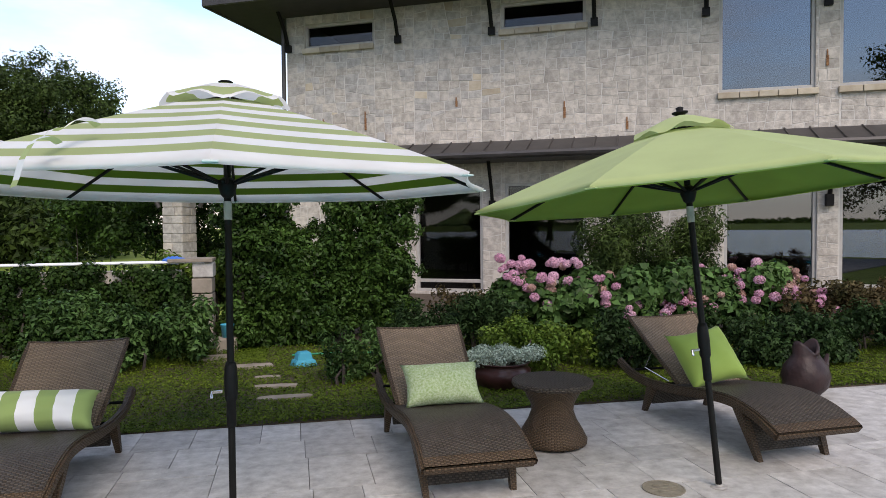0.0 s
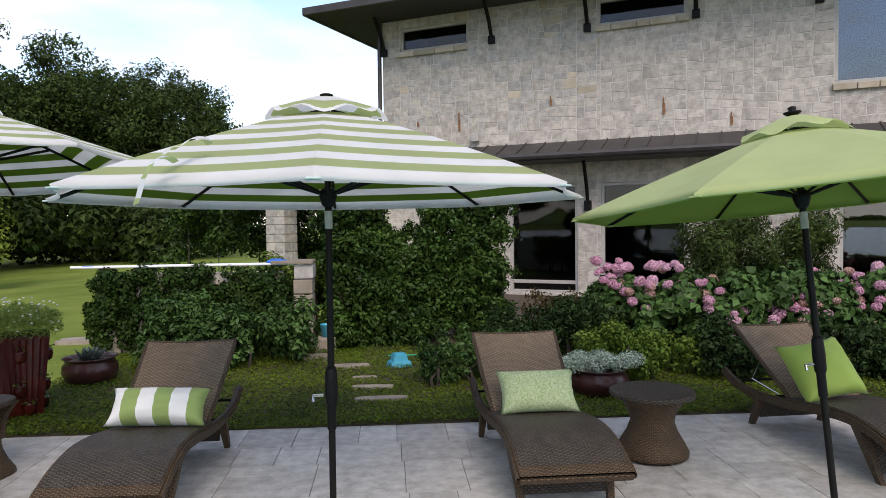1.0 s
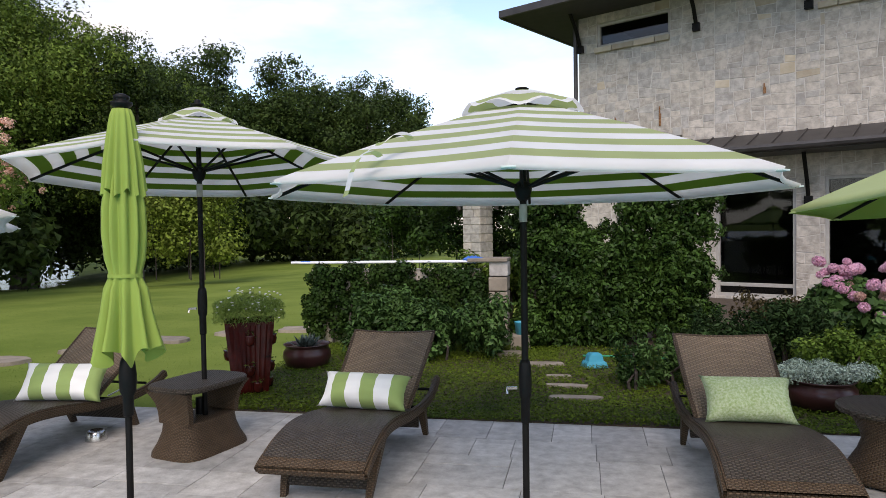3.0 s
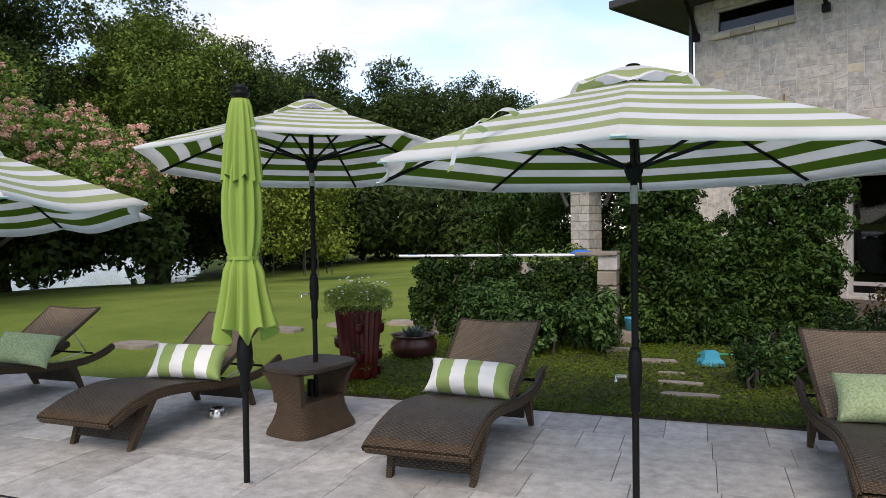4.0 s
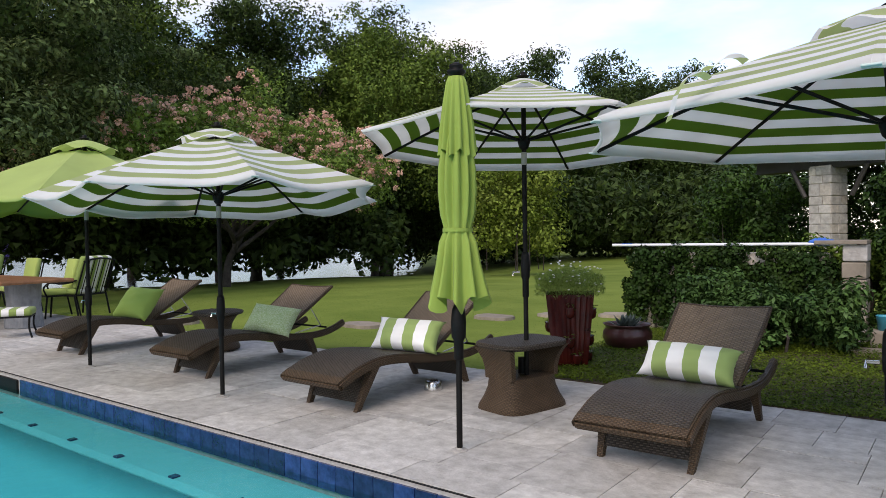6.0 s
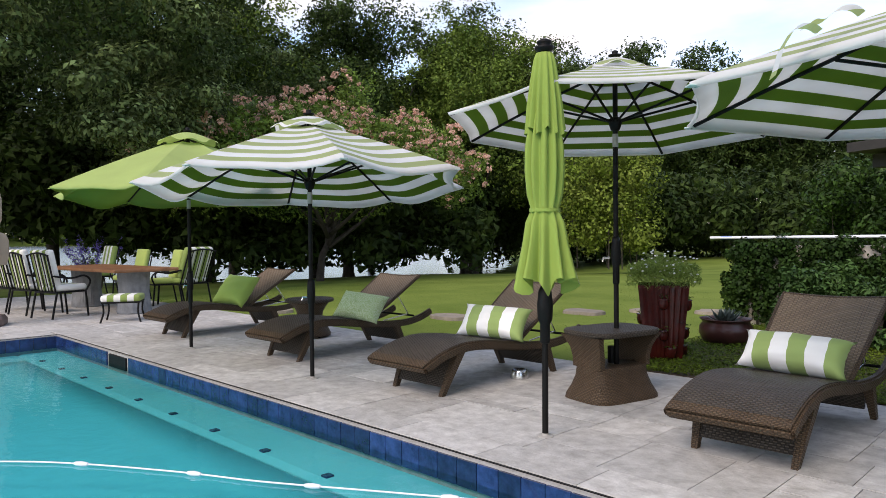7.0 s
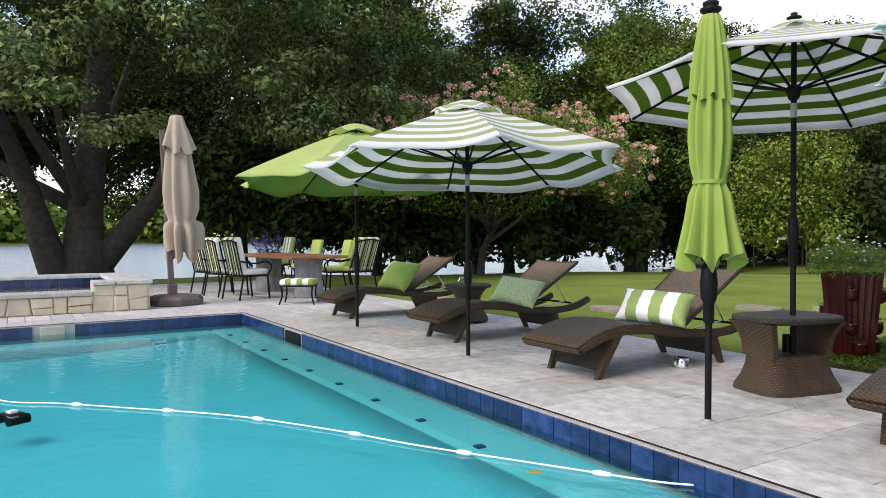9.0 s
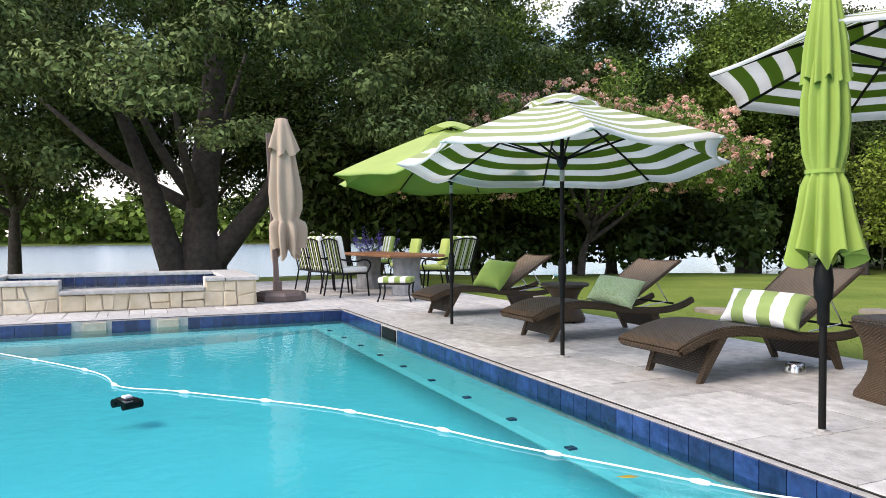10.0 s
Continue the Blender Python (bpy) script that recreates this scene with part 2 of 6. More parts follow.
def leafmat(name, c1, c2, thin=0.16, rough=0.45, island=0.5):
    return mat(name, c1, c2, 1.2, rough + 0.12, 0, island=island, thin=thin, detail=3, spec=0.12)


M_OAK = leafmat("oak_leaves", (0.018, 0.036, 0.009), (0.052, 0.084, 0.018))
M_OAKLIT = leafmat("live_oak_lit_leaves", (0.042, 0.072, 0.021), (0.22, 0.285, 0.105), island=0.65)
M_LIGHT = leafmat("light_leaves", (0.06, 0.108, 0.016), (0.14, 0.20, 0.035))
M_YELLOW = leafmat("yellow_green_leaves", (0.11, 0.17, 0.02), (0.17, 0.22, 0.04))
M_IVY = leafmat("ivy_leaves", (0.012, 0.034, 0.007), (0.038, 0.074, 0.014))
M_CLIMB = leafmat("climber_leaves", (0.010, 0.028, 0.006), (0.050, 0.102, 0.020), 0.10, 0.3)
M_LAUREL = leafmat("laurel_leaves", (0.018, 0.048, 0.012), (0.085, 0.165, 0.045), 0.16, 0.3)
M_SHRUB = leafmat("shrub_leaves", (0.013, 0.032, 0.010), (0.040, 0.078, 0.024))
M_LIMESHRUB = leafmat("lime_shrub_leaves", (0.07, 0.13, 0.018), (0.12, 0.18, 0.03))
M_COVER = leafmat("groundcover_leaves", (0.046, 0.084, 0.007), (0.105, 0.150, 0.015))
M_SILVER = leafmat("silver_leaves", (0.27, 0.36, 0.29), (0.42, 0.52, 0.43))
M_PINK = leafmat("hydrangea_petals", (0.61, 0.29, 0.42), (0.76, 0.50, 0.60), 0.3, 0.8, 0.25)
M_SILKLEAF = leafmat("silk_tree_leaves", (0.085, 0.16, 0.025), (0.17, 0.25, 0.05))
M_SILK = leafmat("silk_tree_flowers", (0.72, 0.40, 0.31), (0.82, 0.56, 0.45), 0.3, 0.8, 0.25)

# ---- building blocks ----
RNG = np.random.default_rng(7)


def thing(name, m=None, label="", category="", group="", kind=""):
    ob = new(name)
    ob.empty_display_size = 0.1
    if m is not None:
        ob.matrix_basis = m
    return tagged(ob, label, category, group, kind)


def box_uv(bm):
    """Flat UVs in metres, by each face's main direction."""
    lay = bm.loops.layers.uv.verify()
    for f in bm.faces:
        n = f.normal
        a = max(range(3), key=lambda k: abs(n[k]))
        u, v = ((1, 2), (0, 2), (0, 1))[a]
        for lp in f.loops:
            lp[lay].uv = (lp.vert.co[u], lp.vert.co[v])


def finish(name, bm, material, smooth=False, uv=True):
    bm.normal_update()
    if uv and not bm.loops.layers.uv:
        box_uv(bm)
    me = bpy.data.meshes.new(name)
    bm.to_mesh(me)
    bm.free()
    me.materials.append(material)
    if smooth:
        me.polygons.foreach_set("use_smooth", [True] * len(me.polygons))
    return me


def part(name, bm, material, parent=None, label="", smooth=False):
    ob = new(name, finish(name, bm, material, smooth))
    ob.parent = parent
    return tagged(ob, label)


def box(bm, c, s, bevel=0.0, m=None):
    r = bmesh.ops.create_cube(bm, size=1.0)
    vs = r["verts"]
    for v in vs:
        v.co = Vector((v.co.x * s[0] + c[0], v.co.y * s[1] + c[1], v.co.z * s[2] + c[2]))
    if bevel:
        es = list({e for v in vs for e in v.link_edges})
        vs = bmesh.ops.bevel(bm, geom=es, offset=bevel, segments=2, affect="EDGES", profile=0.6)["verts"] or vs
        vs = list({v for f in bm.faces if any(w in set(vs) for w in f.verts) for v in f.verts}) if m is not None else vs
    if m is not None:
        for v in vs:
            v.co = m @ v.co
    return bm


def tube(bm, pts, radii, seg=8, cap=True):
    """A round tube through points, with a radius for each (or one for all)."""
    pts = [Vector(p) for p in pts]
    if not hasattr(radii, "__len__"):
        radii = [radii] * len(pts)
    rings, side = [], None
    for k, p in enumerate(pts):
        d = (pts[min(k + 1, len(pts) - 1)] - pts[max(k - 1, 0)]).normalized()
        side = d.orthogonal() if side is None else side - d * side.dot(d)
        side.normalize()
        up = d.cross(side)
        rings.append([bm.verts.new(p + (side * math.cos(a) + up * math.sin(a)) * radii[k]) for a in (2 * math.pi * j / seg for j in range(seg))])
    for a, b in zip(rings, rings[1:]):
        for j in range(seg):
            bm.faces.new((a[j], a[(j + 1) % seg], b[(j + 1) % seg], b[j]))
    if cap:
        bm.faces.new(rings[0][::-1])
        bm.faces.new(rings[-1])
    return bm


def lathe(bm, profile, seg=32, fold=None, cap=True):
    """A turned shape from (radius, z) pairs; fold(angle, k) scales the radius."""
    rings = []
    for k, (r, z) in enumerate(profile):
        rings.append([bm.verts.new(((r * (fold(a, k) if fold else 1)) * math.cos(a), (r * (fold(a, k) if fold else 1)) * math.sin(a), z)) for a in (2 * math.pi * j / seg for j in range(seg))])
    for a, b in zip(rings, rings[1:]):
        for j in range(seg):
            bm.faces.new((a[j], a[(j + 1) % seg], b[(j + 1) % seg], b[j]))
    if cap:
        bm.faces.new(rings[0][::-1])
        bm.faces.new(rings[-1])
    return bm


def strip(bm, profile, width, thick, x0=0.0):
    """A bent plate: (y, z) profile of its upper side, across a width in x."""
    n = len(profile)
    rows = []
    for k, (y, z) in enumerate(profile):
        a, b = profile[max(k - 1, 0)], profile[min(k + 1, n - 1)]
        d = Vector((b[0] - a[0], b[1] - a[1])).normalized()
        ny, nz = d.y * thick, -d.x * thick
        rows.append([bm.verts.new(p) for p in ((x0 - width / 2, y, z), (x0 + width / 2, y, z), (x0 + width / 2, y + ny, z + nz), (x0 - width / 2, y + ny, z + nz))])
    for a, b in zip(rows, rows[1:]):
        for j in range(4):
            bm.faces.new((a[j], a[(j + 1) % 4], b[(j + 1) % 4], b[j]))
    bm.faces.new(rows[0][::-1])
    bm.faces.new(rows[-1])
    bmesh.ops.recalc_face_normals(bm, faces=bm.faces)
    return bm


def smooth_line(pts, n=6):
    """Catmull-Rom through points."""
    p = [Vector(q) for q in pts]
    p = [2 * p[0] - p[1], *p, 2 * p[-1] - p[-2]]
    out = []
    for a, b, c, d in zip(p, p[1:], p[2:], p[3:]):
        for k in range(n):
            t = k / n
            out.append(0.5 * (2 * b + (c - a) * t + (2 * a - 5 * b + 4 * c - d) * t * t + (3 * b - a - 3 * c + d) * t ** 3))
    return [*out, p[-2]]


def leaf_mesh(name, places, normals, sizes, material, aspect=0.55, up=0.25, rng=RNG, corners=4):
    """One mesh of many small bent leaves (three-cornered for far trees)."""
    n = len(places)
    nr = normals + rng.normal(0, 0.42, (n, 3)) + (0, 0, up)
    nr /= np.linalg.norm(nr, axis=1, keepdims=True) + 1e-9
    ax = np.cross(nr, rng.normal(0, 1, (n, 3)))
    ax /= np.linalg.norm(ax, axis=1, keepdims=True) + 1e-9
    sd = np.cross(nr, ax)
    s = np.broadcast_to(np.asarray(sizes, float), (n,))[:, None] * rng.uniform(0.7, 1.3, (n, 1))
    v = np.stack([places - ax * s * 0.5, places + sd * s * aspect * 0.5 + nr * s * 0.12, places + ax * s * 0.5 - nr * s * 0.1, places - sd * s * aspect * 0.5 + nr * s * 0.12], 1)
    v = v[:, :corners]
    me = bpy.data.meshes.new(name)
    me.vertices.add(corners * n)
    me.vertices.foreach_set("co", v.astype(np.float32).ravel())
    me.loops.add(corners * n)
    me.loops.foreach_set("vertex_index", np.arange(corners * n, dtype=np.int32))
    me.polygons.add(n)
    me.polygons.foreach_set("loop_start", np.arange(0, corners * n, corners, dtype=np.int32))
    me.update(calc_edges=True)
    me.materials.append(material)
    return me


def clumps(balls, per_area, rng=RNG, depth=0.35):
    """Points in the outer part of many balls (x, y, z, rx, ry, rz), with outward normals."""
    P, N = [], []
    for x, y, z, rx, ry, rz in balls:
        k = max(12, int(per_area * 4 * math.pi * ((rx * ry + ry * rz + rx * rz) / 3)))
        d = rng.normal(0, 1, (k, 3))
        d /= np.linalg.norm(d, axis=1, keepdims=True)
        r = 1 - depth * rng.random((k, 1)) ** 1.5
        P.append(d * r * (rx, ry, rz) + (x, y, z))
        N.append(d)
    return np.concatenate(P), np.concatenate(N)


def tufts(balls, rng, count=6, lift=0.45):
    """Each ball broken up into small tufts that reach out and up, with soft edges."""
    P = []
    for x, y, z, rx, ry, rz in balls:
        for _ in range(count):
            d = rng.normal(0, 1, 3) + (0, 0, lift)
            d /= np.linalg.norm(d)
            c = np.array((x, y, z)) + d * rng.uniform(0.35, 1.05) * np.array((rx, ry, rz))
            r = rx * rng.uniform(0.26, 0.52)
            P.append((*c, r, r, r * rng.uniform(0.75, 1.25)))
    return P


def fuzzy(balls, per_area, rng):
    """Points spread through balls with ragged edges; they thin out outwards."""
    P, N = [], []
    for x, y, z, rx, ry, rz in balls:
        k = max(6, int(per_area * 4 * math.pi * ((rx * ry + ry * rz + rx * rz) / 3)))
        d = rng.normal(0, 1, (k, 3))
        d /= np.linalg.norm(d, axis=1, keepdims=True)
        P.append(d * (1.3 * rng.random((k, 1)) ** 0.55) * (rx, ry, rz) + (x, y, z))
        N.append(d)
    return np.concatenate(P), np.concatenate(N)


def halve(poly, p, n):
    """The part of a convex outline on the side of a line that n points to."""
    out = []
    for a, b in zip(poly, poly[1:] + poly[:1]):
        da, db = (a - p).dot(n), (b - p).dot(n)
        if da >= 0:
            out.append(a)
        if da * db < 0:
            out.append(a.lerp(b, da / (da - db)))
    return out


def mosaic(rng, poly, big, small, out):
    """Break an outline into uneven stones by slanting cuts."""
    xs, zs = [v.x for v in poly], [v.y for v in poly]
    w, h = max(xs) - min(xs), max(zs) - min(zs)
    if w < 0.02 or h < 0.02:
        return
    if w > big or h > big * 0.58 or (max(w, h) > small * 2.2 and rng.random() < 0.25):
        across = w > h * 1.35
        a = rng.normal(0, 0.10) + (0 if across else math.pi / 2)
        n = Vector((math.cos(a), math.sin(a)))
        q = rng.uniform(0.36, 0.64)
        p = Vector((min(xs) + w * (q if across else 0.5), min(zs) + h * (0.5 if across else q)))
        for side_n in (n, -n):
            half = halve(poly, p, side_n)
            if len(half) > 2:
                mosaic(rng, half, big, small, out)
    else:
        out.append(poly)


def stone_rings(poly, rng, gap=0.009, proud=0.006, slope=0.05):
    """A flat-faced stone with a worn edge, as points and faces."""
    c = sum(poly, Vector((0, 0))) / len(poly)
    p = proud * rng.uniform(0.5, 1.5)
    edge = [v + (c - v) * min(0.35, gap * 1.4 / max(0.03, (v - c).length)) + Vector(rng.normal(0, 0.004, 2)) for v in poly]
    lines = ((0.04, 0.0, 0.0), (-p * 0.4, 0.0, 0.0), (-p, slope, proud * 0.15))
    n = len(poly)
    V = [((v + (c - v) * s_).x, y + rng.normal(0, j), (v + (c - v) * s_).y) for y, s_, j in lines for v in edge]
    F = [(r * n + i, r * n + (i + 1) % n, (r + 1) * n + (i + 1) % n, (r + 1) * n + i) for r in (0, 1) for i in range(n)]
    return V, F + [tuple(range(2 * n, 3 * n))], c


def crown_balls(rng, centre, radii, count, size, low=-0.6):
    """Balls spread over an uneven ellipsoid's shell."""
    out = []
    while len(out) < count:
        d = rng.normal(0, 1, 3)
        d /= np.linalg.norm(d)
        if d[2] < low:
            continue
        r = rng.uniform(0.62, 1.0) * (1 + 0.18 * math.sin(5 * math.atan2(d[1], d[0]) + centre[0]))
        s = size * rng.uniform(0.65, 1.35)
        out.append((*(np.array(centre) + d * r * np.array(radii)), s, s, s * 0.75))
    return out


def tree(name, m, height, trunk_r, crown_c, crown_r, nballs, ball, density, leaf, material, label, group="", lean=0.0, fork=0.4, seed=1, low=-0.6, core=True, limb=0.55, extra=(), reach=1.0, lowest=-9.0):
    rng = np.random.default_rng(seed)
    ob = thing(name, m, label, "tree", group)
    bm = bmesh.new()
    top = Vector((crown_c[0] * 0.6, crown_c[1] * 0.6, height * 0.8))
    tube(bm, smooth_line([(0, 0, -0.3), (lean * 0.3, 0, height * fork * 0.5), (lean, 0, height * fork), top], 4), [trunk_r * (1.35 if k == 0 else 1 - 0.055 * k) for k in range(13)], 9)
    balls = crown_balls(rng, crown_c, crown_r, nballs, ball, low)
    for b in balls[:: max(1, len(balls) // 9)]:
        a = Vector((lean, 0, height * fork * rng.uniform(0.7, 1.1)))
        e = a.lerp(Vector(b[:3]), reach)
        if b[2] < lowest:
            continue
        mid = a.lerp(e, 0.5) + Vector((0, 0, -0.1 * (e - a).length * rng.uniform(-0.5, 1)))
        lb = tube(bmesh.new(), smooth_line([a, mid, e], 3), [trunk_r * limb * (1 - 0.135 * k) for k in range(7)], 6)
        part("limb", lb, M_BARK, ob, smooth=True)
    part("trunk", bm, M_BARK, ob, smooth=True)
    balls = balls + list(extra)
    if core:
        balls = balls + [(*crown_c, crown_r[0] * 0.62, crown_r[1] * 0.62, crown_r[2] * 0.62)]
    P, N = fuzzy(tufts(balls[:len(balls) - (1 if core else 0)], rng), density, rng)
    if core:
        P2, N2 = clumps(balls[-1:], density * 0.8, rng)
        P, N = np.concatenate((P, P2)), np.concatenate((N, N2))
    cr = new("crown", leaf_mesh("crown", P, N, leaf, material, 0.95, rng=rng, corners=3))
    cr.parent = ob
    return ob


# ---- ground, lake and far shore ----
POOL = (-9.70, 7.0, -5.0, 3.30)


def shore(x, y):
    """Metres inland (positive) from the lake."""
    xs = -36.0 if y < 12 else (-36 + (y - 12) * 0.55 if y < 30 else -26 - (y - 30) * 0.8)
    return min(x - xs, y + 28.0) + 1.2 * math.sin(x * 0.23 + y * 0.31)


def ground_z(x, y):
    d, r = shore(x, y), math.hypot(x, y)
    z = -0.05 - 0.9 * (1 - min(1, max(0, d / 26))) ** 1.5
    if d < 0:
        z = max(-3.0, -0.95 + d * 0.25)
    if r > 270 and d < 0:
        z = min(1.5, -3 + (r - 270) * 0.2)
    return z


def ticks(lo, hi, step, far, extra):
    a = list(np.arange(lo, hi + 1e-6, step))
    d = step
    while a[-1] < far:
        d *= 1.22
        a.append(a[-1] + d)
    d = step
    while a[0] > -far:
        d *= 1.22
        a.insert(0, a[0] - d)
    return sorted(set(round(v, 3) for v in a) | set(extra))


gx, gy = ticks(-40, 20, 2.0, 1500, POOL[:2]), ticks(-30, 40, 2.0, 1500, POOL[2:])
bm = bmesh.new()
grid = [[bm.verts.new((x, y, ground_z(x, y))) for x in gx] for y in gy]
for j in range(len(gy) - 1):
    for i in range(len(gx) - 1):
        if not (gx[i] >= POOL[0] and gx[i + 1] <= POOL[1] and gy[j] >= POOL[2] and gy[j + 1] <= POOL[3]):
            bm.faces.new((grid[j][i], grid[j][i + 1], grid[j + 1][i + 1], grid[j + 1][i]))
ground = part("ground", bm, M_LAWN, smooth=True)
tagged(ground, "mown green lawn sloping gently to the lake", "lawn", kind="structure")

bm = bmesh.new()
bmesh.ops.create_grid(bm, x_segments=1, y_segments=1, size=1.0)
for v in bm.verts:
    v.co = Vector((v.co.x * 1500, v.co.y * 1500, -1.0))
tagged(part("lake", bm, M_LAKE), "pale calm lake water under a bright sky", "water", kind="structure")

# ---- pool ----
PX0, PX1, PY0, PY1 = POOL
WATER_Z = -0.128
pool = thing("pool", None, "turquoise swimming pool with blue waterline tiles", "pool", kind="structure")
bm = bmesh.new()
for c, s in ((((PX0 + PX1) / 2, (PY0 + PY1) / 2, -0.72), (PX1 - PX0 + 0.4, PY1 - PY0 + 0.4, 0.1)),
             ((PX0 - 0.1, (PY0 + PY1) / 2, -0.44), (0.2, PY1 - PY0 + 0.4, 0.72)),
             ((PX1 + 0.1, (PY0 + PY1) / 2, -0.44), (0.2, PY1 - PY0 + 0.4, 0.72)),
             (((PX0 + PX1) / 2, PY0 - 0.1, -0.44), (PX1 - PX0, 0.2, 0.72)),
             (((PX0 + PX1) / 2, PY1 + 0.1, -0.44), (PX1 - PX0, 0.2, 0.72))):
    box(bm, c, s)
part("basin", bm, M_PLASTER, pool)
for name, plaster, line in (("ledge", M_LEDGE, ((0.1, -0.70), (0.1, -0.212), (-0.44, -0.212), (-0.50, -0.232), (-0.50, -0.70))),
                            ("sloping_floor", M_PLASTER, ((-0.51, -0.70), (-0.51, -0.236), (-0.8, -0.27), (-1.4, -0.315), (-2.4, -0.35), (-4.0, -0.37), (-8.25, -0.38), (-8.25, -0.70)))):
    bm = bmesh.new()
    ends = [[bm.verts.new((x, PY1 + dy, z)) for dy, z in line] for x in (PX0 - 0.1, PX1 + 0.1)]
    n = len(line)
    for a in range(n):
        bm.faces.new((ends[0][a], ends[0][(a + 1) % n], ends[1][(a + 1) % n], ends[1][a]))
    bmesh.ops.recalc_face_normals(bm, faces=bm.faces)
    part(name, bm, plaster, pool, "paler underwater bench" if name == "ledge" else "", smooth=name != "ledge")
bm = bmesh.new()
box(bm, (PX0 + 0.24, PY1 - 4.2, -0.46), (0.5, 7.4, 0.49), 0.03)
part("end_ledge", bm, M_LEDGE, pool, "paler underwater bench")
bm = bmesh.new()
bmesh.ops.create_grid(bm, x_segments=1, y_segments=1, size=0.5)
for v in bm.verts:
    v.co = Vector(((PX0 + PX1) / 2 + v.co.x * (PX1 - PX0), (PY0 + PY1) / 2 + v.co.y * (PY1 - PY0), WATER_Z))
tagged(part("pool_water", bm, M_WATER), "clear turquoise pool water with light ripples", "water", kind="structure")

# ---- terrace bed below the pavers ----
terrace = thing("terrace", None, "grey travertine terrace of mixed rectangular pavers", "terrace", kind="structure")
bm = bmesh.new()
for x0, x1, y0, y1 in ((-17.0, 9.0, PY1, 6.17), (-17.0, PX0, -7.0, PY1), (PX1, 9.0, -7.0, PY1), (PX0, PX1, -7.0, PY0)):
    box(bm, ((x0 + x1) / 2, (y0 + y1) / 2, -0.056), (x1 - x0, y1 - y0, 0.09))
part("bed", bm, M_GROUT, terrace)

# ---- house ----
HM = pose(4.74, 16.14, 0, 0, 0, -28.36)
HX0, HX1, HTOP = -5.0, 15.0, 6.95
WINDOWS = [(-4.5, -2.62, 6.12, 6.72), (0.52, 2.46, 6.16, 6.76), (5.25, 7.1, 4.42, 6.8), (7.55, 9.4, 4.42, 6.8), (9.9, 11.8, 4.42, 6.8),
           (-1.6, 0.06, 0.06, 2.62), (0.6, 2.46, 0.06, 2.62), (5.36, 7.15, 0.06, 2.62), (7.57, 9.4, 0.06, 2.62), (9.9, 11.8, 0.06, 2.62)]
M_SOFFIT = mat("dark_soffit", (0.03, 0.027, 0.025), (0.045, 0.04, 0.036), 4, 0.7, 0.2, 40)
M_FRAME = mat("grey_window_frame", (0.36, 0.345, 0.32), (0.43, 0.415, 0.39), 8, 0.5, 0.1, 80)
M_GLASS = pane_glass("window_glass", (0.5, 0.52, 0.54), 1.45)
M_GLASSTINT = pane_glass("reflective_window_glass", (0.4, 0.44, 0.48), 2.05)
M_ROOMSHADE = mat("room_shade", (0.02, 0.018, 0.016), (0.035, 0.03, 0.027), 2, 0.8, 0.1, 20)
M_RUST = mat("rust_stain", (0.13, 0.04, 0.012), (0.34, 0.19, 0.09), 30, 0.9, 0.3, 80)

house = thing("house", HM, "two-storey grey limestone house with dark metal eaves", "house")
cuts_u = sorted({HX0, HX1, *(w[0] for w in WINDOWS), *(w[1] for w in WINDOWS)})
cuts_z = sorted({0.0, HTOP, *(w[2] for w in WINDOWS), *(w[3] for w in WINDOWS)})
bm = bmesh.new()
for a, b in zip(cuts_u, cuts_u[1:]):
    for c, d in zip(cuts_z, cuts_z[1:]):
        if not any(w[0] < (a + b) / 2 < w[1] and w[2] < (c + d) / 2 < w[3] for w in WINDOWS):
            box(bm, ((a + b) / 2, 0.155, (c + d) / 2), (b - a, 0.30, d - c))
bmesh.ops.remove_doubles(bm, verts=bm.verts, dist=0.001)
front = part("front_wall", bm, M_MORTAR, house)
bm = bmesh.new()
box(bm, (HX0 + 0.15, 5.2, HTOP / 2), (0.3, 9.7, HTOP))
box(bm, (HX1 - 0.15, 5.2, HTOP / 2), (0.3, 9.7, HTOP))
box(bm, ((HX0 + HX1) / 2, 10.2, HTOP / 2), (HX1 - HX0, 0.3, HTOP))
side = part("side_wall", bm, M_MORTAR, house)
# Inner walls and floors coloured near-black for the dimness of the rooms.
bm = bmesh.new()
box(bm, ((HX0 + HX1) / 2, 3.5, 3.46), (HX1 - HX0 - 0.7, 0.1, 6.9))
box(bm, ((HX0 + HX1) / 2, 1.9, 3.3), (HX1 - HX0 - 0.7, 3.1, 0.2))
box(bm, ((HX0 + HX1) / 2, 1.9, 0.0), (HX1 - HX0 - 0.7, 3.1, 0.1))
part("interior_shade", bm, M_ROOMSHADE, house, "near-black walls that stand for unlit rooms")
